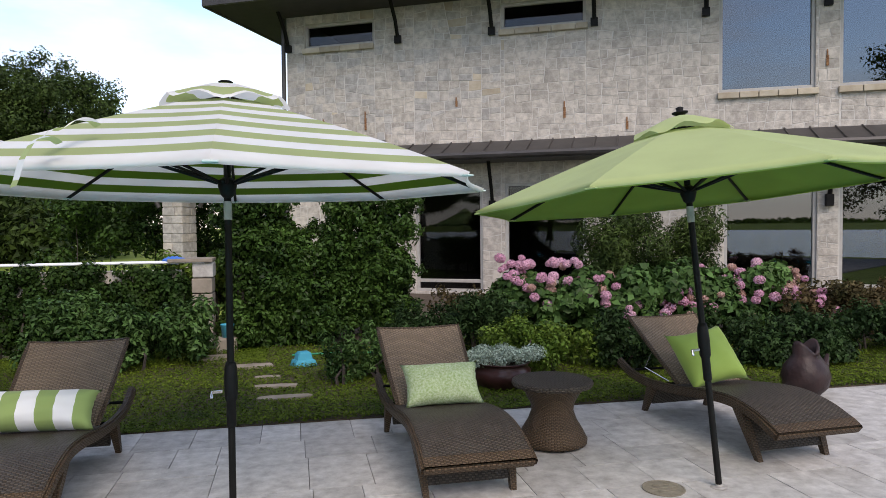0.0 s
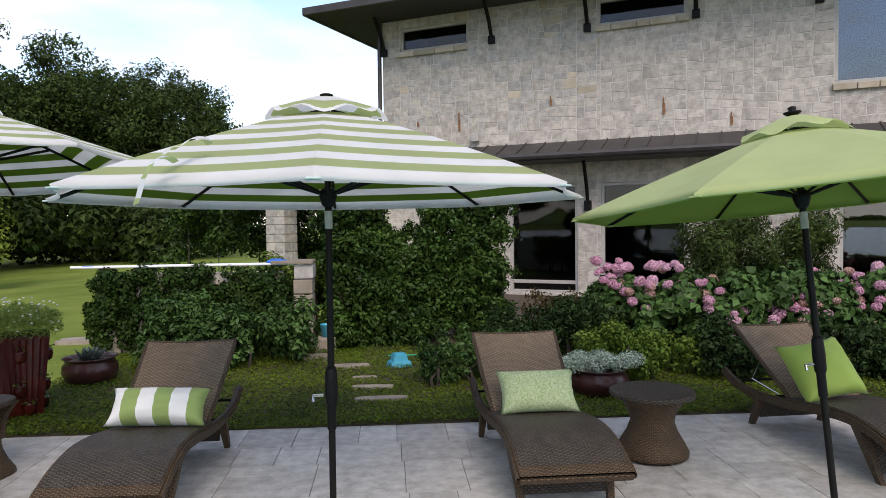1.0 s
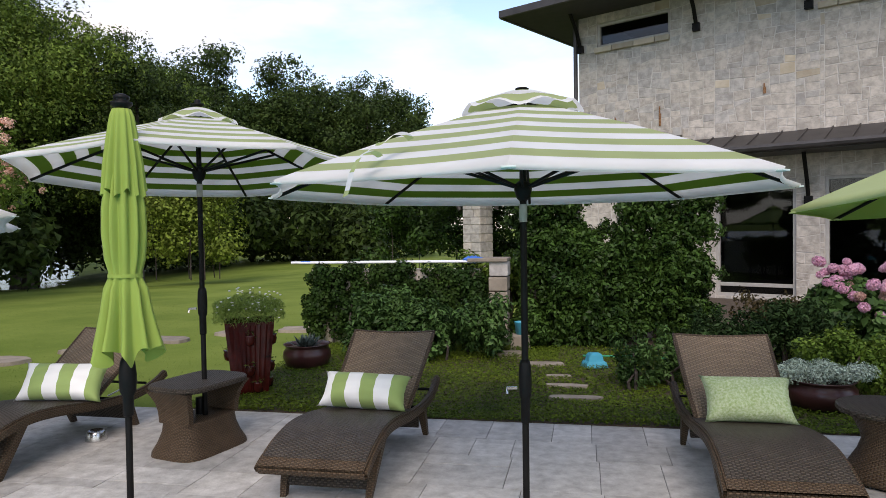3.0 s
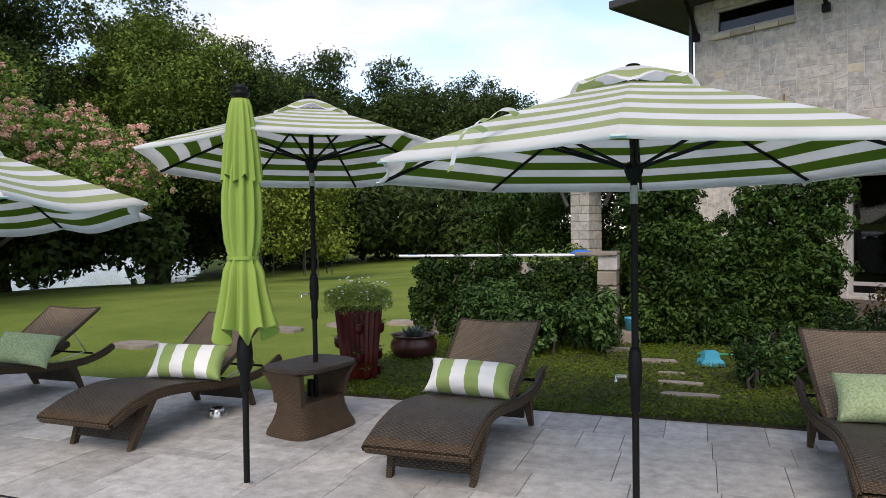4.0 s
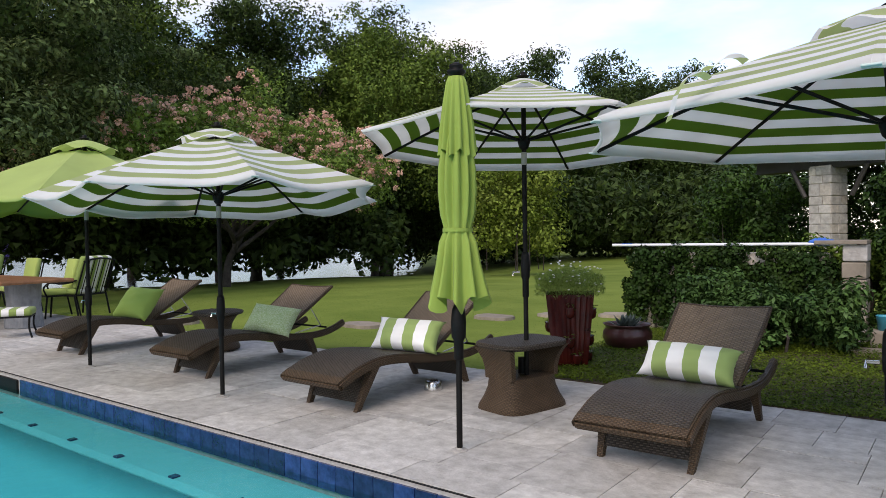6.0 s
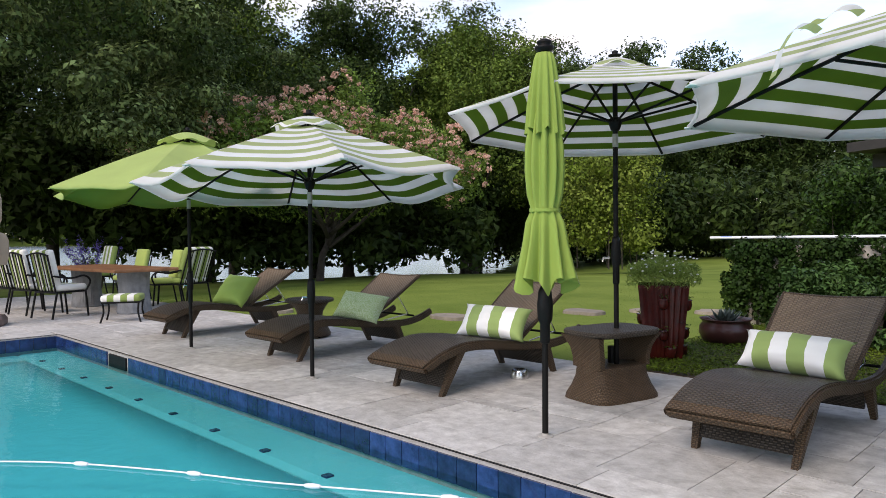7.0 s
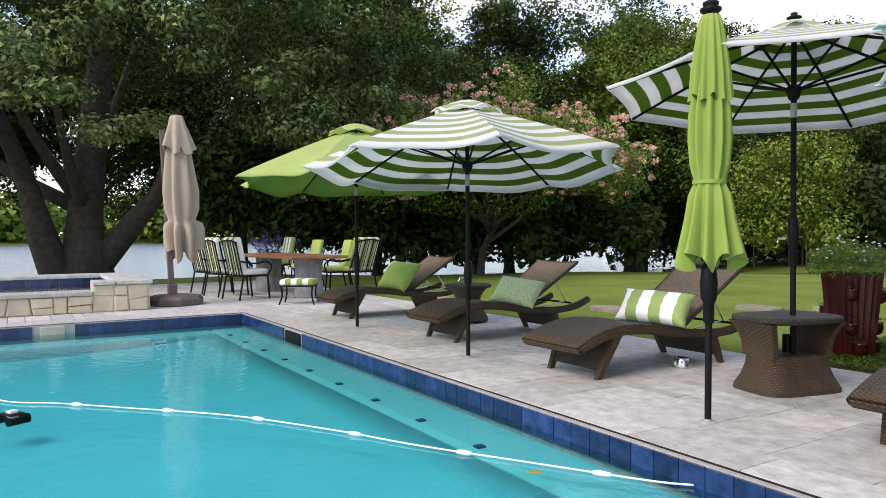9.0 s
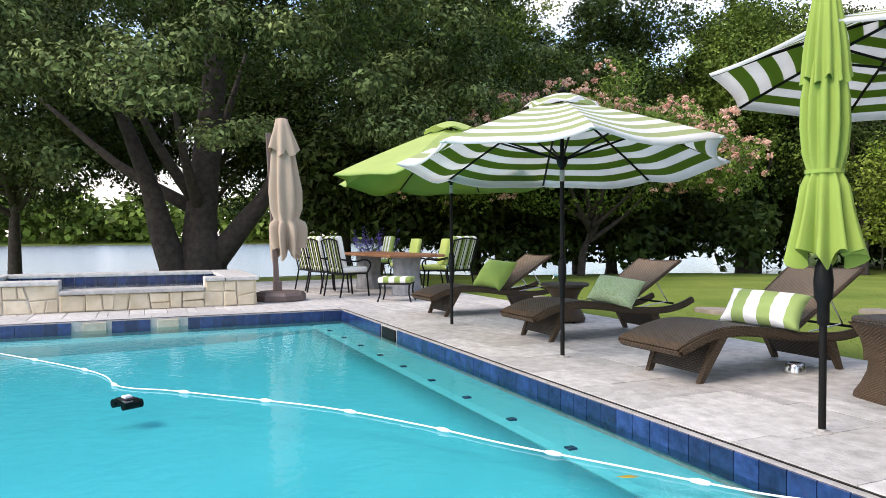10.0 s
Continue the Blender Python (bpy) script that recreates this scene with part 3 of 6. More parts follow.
for k, (a, b, c, d) in enumerate(WINDOWS):
    wob = thing("window", None)
    wob.parent = house
    bm = bmesh.new()
    t = 0.07
    for cc, ss in ((((a + b) / 2, 0.12, c + t / 2), (b - a, 0.12, t)), (((a + b) / 2, 0.12, d - t / 2), (b - a, 0.12, t)),
                   ((a + t / 2, 0.12, (c + d) / 2), (t, 0.12, d - c - 2 * t)), ((b - t / 2, 0.12, (c + d) / 2), (t, 0.12, d - c - 2 * t))):
        box(bm, cc, ss, 0.008)
    if c < 1:
        box(bm, ((a + b) / 2, 0.125, 0.32), (b - a - 2 * t, 0.09, 0.08), 0.008)
    part("window_frame", bm, M_FRAME, wob)
    bm = bmesh.new()
    box(bm, ((a + b) / 2, 0.13, (c + d) / 2), (b - a - 2 * t + 0.01, 0.012, d - c - 2 * t + 0.01))
    part("pane", bm, M_GLASSTINT if a > 5 else M_GLASS, wob).visible_shadow = False
    if c > 1:
        x = a - 0.04
        while x < b:
            w = min(RNG.uniform(0.28, 0.6), b + 0.06 - x)
            bm = bmesh.new()
            box(bm, (x + w / 2, -0.02, c - 0.075), (w - 0.015, 0.14, 0.13), 0.015)
            part("sill_stone", bm, M_TAN, wob)
            x += w

# main roof: a shallow slab over braces, with a dark fascia and a lower lean-to roof
x0, x1 = HX0 - 1.35, HX1 + 1.3
bm = bmesh.new()
box(bm, ((x0 + x1) / 2, 5.1, 7.0), (x1 - x0, 13.1, 0.14))
part("soffit", bm, M_SOFFIT, house)
bm = bmesh.new()
lo = [bm.verts.new(p) for p in ((x0, -1.45, 7.08), (x1, -1.45, 7.08), (x1, 11.65, 7.08), (x0, 11.65, 7.08))]
hi = [bm.verts.new(p) for p in ((x0 + 6, 5.0, 9.4), (x1 - 6, 5.0, 9.4), (x1 - 6, 5.2, 9.4), (x0 + 6, 5.2, 9.4))]
for k in range(4):
    bm.faces.new((lo[k], lo[(k + 1) % 4], hi[(k + 1) % 4], hi[k]))
bm.faces.new(hi)
part("roof", bm, M_ROOF, house)
bm = bmesh.new()
box(bm, ((x0 + x1) / 2, -1.49, 7.0), (x1 - x0 + 0.1, 0.08, 0.18), 0.01)
box(bm, (x0 - 0.04, 5.1, 7.0), (0.08, 13.1, 0.18), 0.01)
part("gutter", bm, M_ROOF, house)
for u in (-4.93, -1.99, 0.32, 2.65, 4.98, 7.32, 9.65):
    bm = bmesh.new()
    tube(bm, [(u, -0.06, 6.2), (u, -0.22, 6.55), (u, -0.55, 6.95)], 0.05, 6)
    box(bm, (u, -0.05, 6.14), (0.16, 0.1, 0.18), 0.01)
    part("brace", bm, M_BRONZE, house)
bm = bmesh.new()
tube(bm, [(HX0 - 0.06, -0.06, 6.9), (HX0 - 0.06, -0.06, 0.0)], 0.055, 8)
part("downpipe", bm, M_ROOF, house)
bm = bmesh.new()
vs = [bm.verts.new(p) for p in ((-2.6, -1.0, 3.22), (12.5, -1.0, 3.22), (12.5, 0.0, 3.60), (-2.6, 0.0, 3.60), (-2.6, -1.0, 3.10), (12.5, -1.0, 3.10), (12.5, 0.0, 3.10), (-2.6, 0.0, 3.10))]
for f in ((0, 1, 2, 3), (7, 6, 5, 4), (4, 5, 1, 0), (5, 6, 2, 1), (7, 4, 0, 3)):
    bm.faces.new([vs[i] for i in f])
low_roof = part("lower_roof", bm, M_ROOF, house)
u = -2.6
while u < 12.6:
    bm = bmesh.new()
    tube(bm, [(u, -1.01, 3.235), (u, 0.0, 3.615)], 0.018, 5)
    part("roof_seam", bm, M_ROOF, low_roof)
    u += 0.48
bm = bmesh.new()
tube(bm, [(-2.65, -1.06, 3.19), (12.55, -1.06, 3.19)], 0.075, 8)
part("lower_gutter", bm, M_ROOF, house)
for u in (0.32, 4.98, 7.36, 9.65):
    bm = bmesh.new()
    tube(bm, [(u, -0.1, 2.2), (u, -0.2, 2.5), (u, -0.5, 3.1)], 0.045, 6)
    box(bm, (u, -0.08, 2.1), (0.15, 0.14, 0.24), 0.01)
    part("lower_brace", bm, M_BRONZE, house)
for u, z, h in ((-2.87, 4.36, 0.42), (-4.0, 4.3, 0.12), (-0.55, 4.62, 0.2), (1.98, 4.35, 0.34), (3.35, 3.95, 0.25), (7.31, 5.1, 0.3)):
    bm = bmesh.new()
    box(bm, (u, -0.026, z), (0.03, 0.008, h * 0.5), 0.002)
    box(bm, (u + 0.006, -0.022, z - h * 0.5), (0.055, 0.004, h * 0.7), 0.001)
    part("rust_streak", bm, M_RUST, front)
bm = bmesh.new()
box(bm, (-2.42, -0.08, 3.82), (0.2, 0.12, 0.2), 0.015)
part("junction_box", bm, M_FRAME, house)

# porch beside the house: columns under a dark beam
porch = thing("porch", HM, "stone-columned porch with a dark timber beam", "porch")
for u in (-8.68,):
    bm = bmesh.new()
    box(bm, (u, 0.5, 1.5), (0.60, 0.60, 3.0), 0.02)
    part("column", bm, M_STONE, porch)
zc = 0.0
while zc < 2.95:
    hc = min(RNG.uniform(0.18, 0.34), 3.0 - zc)
    q = RNG.uniform(-0.2, 0.2)
    for a, b in ((-0.31, q * 0.6), (q * 0.6, 0.31)):
        for ang in (0, 90):
            bm = bmesh.new()
            box(bm, ((a + b) / 2, -0.30, 0), (b - a - 0.012, 0.05, hc - 0.02), 0.012)
            # Mostly the darker limestone, standing for shade beneath the porch roof.
            st = part("stone", bm, M_STONE2 if RNG.random() < 0.8 else M_STONE, porch)
            st.matrix_basis = pose(-8.68, 0.5, zc + hc / 2, 0, 0, ang)
    zc += hc
bm = bmesh.new()
box(bm, (-8.0, 0.5, 3.1), (5.4, 0.5, 0.35), 0.01)
part("beam", bm, M_SOFFIT, porch)
bm = bmesh.new()
box(bm, (-8.0, 2.4, 3.45), (5.8, 5.6, 0.25), 0.01)
part("porch_roof", bm, M_SOFFIT, porch)
for u in (-9.1, -7.8):
    bm = bmesh.new()
    tube(bm, [(u, 0.2, 2.2), (u + (-0.4 if u < -8.4 else 0.4), 0.2, 2.95)], 0.06, 6)
    part("porch_brace", bm, M_SOFFIT, porch)

# ---- umbrellas ----


def umbrella(m, material, label, apex, rim, radius, turn=0.0, sag=0.03, droop=0.0, crank=0.8, base=True, flap=0.0, seed=3, knob=True, tip=(0.0, 0.0)):
    rng = np.random.default_rng(seed)
    ob = thing("patio_umbrella", m, label, "umbrella", "umbrellas round the pool")
    hub = rim + 0.02
    bm = bmesh.new()
    tube(bm, [(0, 0, 0.0), (0, 0, apex - 0.02)], 0.0195, 14)
    part("pole", bm, M_BRONZE, ob, smooth=False)
    bm = bmesh.new()
    lathe(bm, [(0.022, crank - 0.20), (0.026, crank - 0.19), (0.026, crank - 0.06), (0.034, crank - 0.04), (0.037, crank + 0.05), (0.033, crank + 0.13), (0.025, crank + 0.16)], 16)
    box_c = part("crank_box", bm, M_BLACK, ob, smooth=True)
    bm = bmesh.new()
    tube(bm, [(-0.045, -0.01, crank), (-0.10, -0.02, crank), (-0.10, -0.03, crank - 0.03)], 0.009, 7)
    part("crank_handle", bm, M_STEEL, box_c)
    bm = bmesh.new()
    tube(bm, [(0, 0, hub - 0.20), (0, 0, hub - 0.10)], 0.0225, 14)
    part("steel_collar", bm, M_FLANGE, ob, "dull grey collar")
    bm = bmesh.new()
    lathe(bm, [(0.022, hub - 0.08), (0.036, hub - 0.065), (0.05, hub - 0.02), (0.05, hub + 0.012), (0.026, hub + 0.03)], 16)
    part("hub", bm, M_BLACK, ob, smooth=True)
    cor = []
    for k in range(8):
        a = radians(turn) + k * math.pi / 4
        r = radius * (1 + rng.uniform(-0.012, 0.012))
        cor.append(Vector((r * math.cos(a), r * math.sin(a), rim + rng.uniform(-droop, droop * 0.4) + tip[0] * math.cos(a) + tip[1] * math.sin(a))))
    top = Vector((0, 0, apex))

    def rib_at(k, s):
        c = cor[k % 8]
        return Vector((c.x * s, c.y * s, apex + (c.z - apex) * (0.88 * s + 0.12 * s * s)))

    lay_n, seg_n = 12, 8
    bm = bmesh.new()
    uvl = bm.loops.layers.uv.verify()
    for k in range(8):
        amp = sag * rng.uniform(0.7, 1.3)
        rows = []
        for i in range(lay_n + 1):
            s = 0.15 + 0.85 * i / lay_n
            a, b = rib_at(k, s), rib_at(k + 1, s)
            row = []
            for j in range(seg_n + 1):
                t = j / seg_n
                w = 4 * t * (1 - t)
                p = a.lerp(b, t)
                p.z -= amp * w * s
                mid = Vector((p.x, p.y, 0))
                p -= mid * (0.03 * w * s + flap * w * s * s * 0.3)
                p.z += flap * 0.25 * math.sin(5 * t + k * 2.1) * s ** 3 * w
                row.append((bm.verts.new(p), t, s))
            rows.append(row)
        hem = []
        for v, t, s in rows[-1]:
            hem.append((bm.verts.new(v.co + Vector((-v.co.x * 0.006, -v.co.y * 0.006, -0.016))), t, 1.0))
        rows.append(hem)
        for ra, rb in zip(rows, rows[1:]):
            for j in range(seg_n):
                q = (ra[j], rb[j], rb[j + 1], ra[j + 1])
                f = bm.faces.new([v[0] for v in q])
                for lp, v in zip(f.loops, q):
                    lp[uvl].uv = (v[1], min(v[2], 0.999))
    # Added layer just below the cloth holds the shade-darkened colours.
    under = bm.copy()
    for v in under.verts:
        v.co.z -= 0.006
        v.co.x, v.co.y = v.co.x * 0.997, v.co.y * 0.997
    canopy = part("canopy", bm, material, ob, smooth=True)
    part("shade_layer", under, M_STRIPE_SHADE if material is M_STRIPE else M_GREEN_SHADE, canopy, "added layer, green darkened to stand for underside shade", smooth=True)
    bm = bmesh.new()
    uvl = bm.loops.layers.uv.verify()
    rows = []
    for i in range(5):
        s = 0.02 + 0.98 * i / 4
        row = []
        for j in range(48):
            a = radians(turn) + 2 * math.pi * j / 48
            wob = math.cos(8 * (a - radians(turn)))
            r = radius * 0.22 * s * (1 + 0.05 * wob)
            row.append((bm.verts.new((r * math.cos(a), r * math.sin(a), apex + 0.055 - 0.135 * s ** 1.6 + 0.012 * s * s * math.sin(3 * a + seed) + 0.020 * (1 - wob) * s ** 3)), j / 48, s * 0.24))
        rows.append(row)
    for ra, rb in zip(rows, rows[1:]):
        for j in range(48):
            q = (ra[j], rb[j], rb[(j + 1) % 48], ra[(j + 1) % 48])
            f = bm.faces.new([v[0] for v in q])
            for lp, v in zip(f.loops, q):
                lp[uvl].uv = (v[1], v[2])
    part("vent", bm, material, canopy, smooth=True)
    bm = bmesh.new()
    lathe(bm, [(0.012, apex + 0.04), (0.035, apex + 0.058), (0.05, apex + 0.066), (0.05, apex + 0.074), (0.02, apex + 0.08), (0.025, apex + 0.10), (0.01, apex + 0.108)] if knob else [(0.012, apex + 0.04), (0.035, apex + 0.055), (0.04, apex + 0.06), (0.03, apex + 0.066)], 16)
    part("finial", bm, M_BLACK, ob, smooth=True)
    for k in range(8):
        e, inn = rib_at(k, 0.985), rib_at(k, 0.03)
        pts = [inn, rib_at(k, 0.35), rib_at(k, 0.7), e]
        for p in pts:
            p.z -= 0.02
        bm = bmesh.new()
        tube(bm, pts, 0.0105, 6)
        rib = part("rib", bm, M_BLACK, ob)
        bm = bmesh.new()
        mid = rib_at(k, 0.5)
        d = Vector((mid.x, mid.y, 0)).normalized()
        tube(bm, [Vector((0, 0, hub)) + d * 0.05, mid - Vector((0, 0, 0.03))], 0.0095, 6)
        part("strut", bm, M_BLACK, rib)
        if base:
            bm = bmesh.new()
            q = rib_at(k, 1.0)
            box(bm, (0, 0, 0), (0.05, 0.055, 0.008), 0.003)
            mt = Matrix.Translation(q + Vector((-q.x, -q.y, 0)).normalized() * 0.02 - Vector((0, 0, 0.014))) @ Matrix.Rotation(math.atan2(q.y, q.x), 4, "Z")
            for v in bm.verts:
                v.co = mt @ v.co
            part("corner_pocket", bm, M_POCKET if material is M_STRIPE else material, canopy)
    if base:
        bm = bmesh.new()
        lathe(bm, [(0.055, 0.0), (0.055, 0.004), (0.045, 0.008), (0.022, 0.009), (0.021, 0.02)], 20)
        part("floor_sleeve", bm, M_FLANGE, ob)
    return ob


u1 = umbrella(pose(0.12, 4.23, 0, -0.7, 0, 0), M_STRIPE, "green and white striped open patio umbrella", 2.37, 1.86, 1.49, 3, 0.004, 0.0, 0.74, seed=3, knob=False)
TIES = (((-0.40, -0.98, 2.03), (-0.44, -1.03, 2.055), (-0.49, -1.08, 2.01), (-0.52, -1.15, 1.985), (-0.53, -1.20, 1.955)),
        ((-0.47, -1.22, 1.93), (-0.50, -1.29, 1.945), (-0.53, -1.34, 1.90), (-0.55, -1.36, 1.84), (-0.57, -1.37, 1.76)))
for line in TIES:
    bm = bmesh.new()
    pts = smooth_line(line, 5)
    rows = [[bm.verts.new(p + Vector((0.016 * c, -0.014 * c, 0.004 * c + 0.004 * math.sin(i)))) for c in (-1, 1)] for i, p in enumerate(pts)]
    for a, b in zip(rows, rows[1:]):
        bm.faces.new((a[0], a[1], b[1], b[0]))
    part("tie_ribbon", bm, M_STRIPE, u1, "hanging striped cloth tie")
u2 = umbrella(pose(-2.41, 5.13, 0), M_STRIPE, "green and white striped umbrella standing through a wicker table", 2.55, 2.10, 1.31, 12, 0.006, 0.005, 1.07, base=False, seed=5, tip=(0.04, -0.09))
u3 = umbrella(pose(-4.75, 3.93, 0), M_STRIPE, "green and white striped umbrella with loose drooping panels", 2.27, 1.73, 1.46, 20, 0.055, 0.03, 0.72, flap=0.09, seed=8, tip=(0.075, -0.05))
u4 = umbrella(pose(-7.18, 3.95, 0), M_PALELIME, "plain lime green umbrella with a limp drooping rim", 2.40, 1.77, 1.46, 5, 0.055, 0.04, 0.72, flap=0.14, seed=11, tip=(0.04, -0.02))
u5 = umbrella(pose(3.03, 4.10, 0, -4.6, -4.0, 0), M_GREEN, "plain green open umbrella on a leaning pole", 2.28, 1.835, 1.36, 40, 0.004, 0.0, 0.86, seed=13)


def folded(profile, folds, depth, z_hem, seg=96, seed=1):
    """A gathered cloth: a turned shape with deepening folds and an uneven hem."""
    rng = np.random.default_rng(seed)
    ph = rng.uniform(0, 6.28, 4)
    bm = bmesh.new()
    n = len(profile)
    rings = []
    for k, (r, z, d) in enumerate(profile):
        ring = []
        for j in range(seg):
            a = 2 * math.pi * j / seg
            f = math.sin(folds * a + ph[0] + 0.25 * math.sin(3 * a)) + 0.4 * math.sin((folds + 3) * a + ph[1] + z * 1.5)
            rr = r * (1 + d * depth * f)
            zz = z + (z_hem * math.sin(folds * 0.5 * a + ph[2]) + z_hem * 0.5 * math.sin(folds * a + ph[3])) * (k / (n - 1)) ** 3
            ring.append(bm.verts.new((rr * math.cos(a), rr * math.sin(a), zz)))
        rings.append(ring)
    for a, b in zip(rings, rings[1:]):
        for j in range(seg):
            bm.faces.new((a[j], b[j], b[(j + 1) % seg], a[(j + 1) % seg]))
    return bm


closed = thing("closed_umbrella", pose(-2.175, 3.90, 0, 0, 0.35, 0), "closed lime green umbrella tied round its pole", "umbrella", "umbrellas round the pool")
bm = bmesh.new()
tube(bm, [(0, 0, 0), (0, 0, 2.38)], 0.0195, 14)
part("pole", bm, M_BRONZE, closed)
bm = bmesh.new()
lathe(bm, [(0.022, 0.58), (0.031, 0.59), (0.031, 0.70), (0.046, 0.73), (0.05, 0.82), (0.042, 0.90), (0.026, 0.94)], 16)
part("crank_box", bm, M_BLACK, closed, smooth=True)
part("canopy", folded([(r * 0.87, z, d) for r, z, d in ((0.085, 2.0, 0.6), (0.095, 1.95, 0.8), (0.113, 1.8, 1), (0.117, 1.65, 1), (0.110, 1.5, 0.8), (0.098, 1.425, 0.35), (0.098, 1.39, 0.35), (0.12, 1.32, 0.8), (0.138, 1.18, 1), (0.16, 1.05, 1.2), (0.175, 0.95, 1.5))], 11, 0.21, 0.045, seed=4), M_LIME, closed, smooth=True)
part("vent", folded([(r * 0.83, z, d) for r, z, d in ((0.02, 2.375, 0), (0.06, 2.37, 0.3), (0.075, 2.33, 0.5), (0.095, 2.2, 0.8), (0.115, 2.05, 1), (0.122, 1.93, 1.2), (0.127, 1.88, 1.3))], 13, 0.15, 0.02, seed=9), M_LIME, closed, smooth=True)
bm = bmesh.new()
bmesh.ops.create_cone(bm, segments=32, radius1=0.096, radius2=0.096, depth=0.022, matrix=pose(0, 0, 1.407))
part("tie_strap", bm, M_LIME, closed)
bm = bmesh.new()
lathe(bm, [(0.02, 2.36), (0.06, 2.395), (0.06, 2.41), (0.03, 2.415), (0.045, 2.43), (0.045, 2.445), (0.015, 2.46)], 18)
part("finial", bm, M_BLACK, closed, smooth=True)
bm = bmesh.new()
lathe(bm, [(0.055, 0.0), (0.055, 0.004), (0.045, 0.008), (0.022, 0.009), (0.021, 0.02)], 20)
part("floor_sleeve", bm, M_FLANGE, closed)

# ---- sun loungers ----
RAIL = [(0.03, 0.285), (0.10, 0.315), (0.25, 0.365), (0.48, 0.40), (0.75, 0.385), (1.1, 0.335), (1.45, 0.305), (1.70, 0.305), (1.90, 0.34), (2.06, 0.40)]


def make_lounger():
    ob = thing("sun_lounger", None, "brown woven wicker sun lounger with a raised back", "lounger", "sun loungers by the pool")
    line = [(p.y, p.z) for p in smooth_line([(0, *q) for q in RAIL], 5)]
    mat_line = [p for p in line if p[0] <= 1.22]
    bm = strip(bmesh.new(), [(y, z + 0.005) for y, z in mat_line if y > 0.06], 0.645, 0.035)
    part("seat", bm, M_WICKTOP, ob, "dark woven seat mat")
    for x in (-0.32, 0.32):
        bm = strip(bmesh.new(), line, 0.055, 0.072, x)
        bmesh.ops.bevel(bm, geom=[e for e in bm.edges if e.is_manifold and e.calc_face_angle(0) > 1.0], offset=0.014, segments=2, affect="EDGES")
        part("side_rail", bm, M_WICK, ob)
    nose = [(p.y, p.z) for p in smooth_line([(0, -0.012, 0.262), (0, 0.012, 0.279), (0, 0.055, 0.300), (0, 0.11, 0.322)], 3)]
    bm = strip(bmesh.new(), nose, 0.70, 0.074)
    bmesh.ops.bevel(bm, geom=[e for e in bm.edges if e.is_manifold and e.calc_face_angle(0) > 1.0], offset=0.018, segments=2, affect="EDGES")
    part("foot_end", bm, M_WICK, ob)
    for y, z0, splay, name in ((0.42, 0.31, -0.17, "front_apron"), (1.52, 0.24, 0.13, "rear_apron")):
        bm = bmesh.new()
        w = 0.29
        vs = [bm.verts.new(p) for p in ((-w, y - 0.02, z0), (w, y - 0.02, z0), (w - 0.03, y + splay * 0.80 - 0.02, 0.065), (-w + 0.03, y + splay * 0.80 - 0.02, 0.065))]
        vs += [bm.verts.new(v.co + Vector((0, 0.035, 0))) for v in vs]
        for f in ((0, 1, 2, 3), (7, 6, 5, 4), (0, 4, 5, 1), (1, 5, 6, 2), (2, 6, 7, 3), (3, 7, 4, 0)):
            bm.faces.new([vs[i] for i in f])
        bmesh.ops.recalc_face_normals(bm, faces=bm.faces)
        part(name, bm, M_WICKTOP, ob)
        for sx in (-1, 1):
            bm = bmesh.new()
            a, b = Vector((sx * 0.305, y, z0 + 0.03)), Vector((sx * 0.275 if splay < 0 else sx * 0.31, y + splay, 0.0))
            q = [Vector((0.026, 0.033, 0)), Vector((-0.026, 0.033, 0)), Vector((-0.026, -0.033, 0)), Vector((0.026, -0.033, 0))]
            va, vb = [bm.verts.new(a + d * 1.25) for d in q], [bm.verts.new(b + d * 0.7) for d in q]
            for j in range(4):
                bm.faces.new((va[j], va[(j + 1) % 4], vb[(j + 1) % 4], vb[j]))
            bm.faces.new(vb[::-1])
            bm.faces.new(va)
            bmesh.ops.recalc_face_normals(bm, faces=bm.faces)
            part("leg", bm, M_WICK, ob)
    prof = [(p.y, p.z) for p in smooth_line([(0, 1.16, 0.335), (0, 1.30, 0.44), (0, 1.55, 0.60), (0, 1.86, 0.80)], 5)]
    bm = bmesh.new()
    n = len(prof)
    rows = []
    for k, (y, z) in enumerate(prof):
        s = k / (n - 1)
        wdt = 0.29 + 0.05 * s
        row = []
        for j in range(9):
            t = -1 + 2 * j / 8
            dip = 0.025 * (1 - t * t) * s
            row.append((t * wdt, y + dip * 0.8, z - 0.018 * (1 - t * t) * s ** 3))
        rows.append(row)
    fr = [[bm.verts.new(p) for p in r] for r in rows]
    bk = [[bm.verts.new((p[0], p[1] + 0.028, p[2] - 0.022)) for p in r] for r in rows]
    for k in range(n - 1):
        for j in range(8):
            bm.faces.new((fr[k][j], fr[k][j + 1], fr[k + 1][j + 1], fr[k + 1][j]))
            bm.faces.new((bk[k][j + 1], bk[k][j], bk[k + 1][j], bk[k + 1][j + 1]))
        bm.faces.new((fr[k][0], fr[k + 1][0], bk[k + 1][0], bk[k][0]))
        bm.faces.new((fr[k + 1][8], fr[k][8], bk[k][8], bk[k + 1][8]))
    for j in range(8):
        bm.faces.new((fr[n - 1][j], fr[n - 1][j + 1], bk[n - 1][j + 1], bk[n - 1][j]))
        bm.faces.new((fr[0][j + 1], fr[0][j], bk[0][j], bk[0][j + 1]))
    bmesh.ops.recalc_face_normals(bm, faces=bm.faces)
    back = part("backrest", bm, M_WICKLIT, ob, "brown woven backrest, painted paler for the light on it")
    bm = bmesh.new()
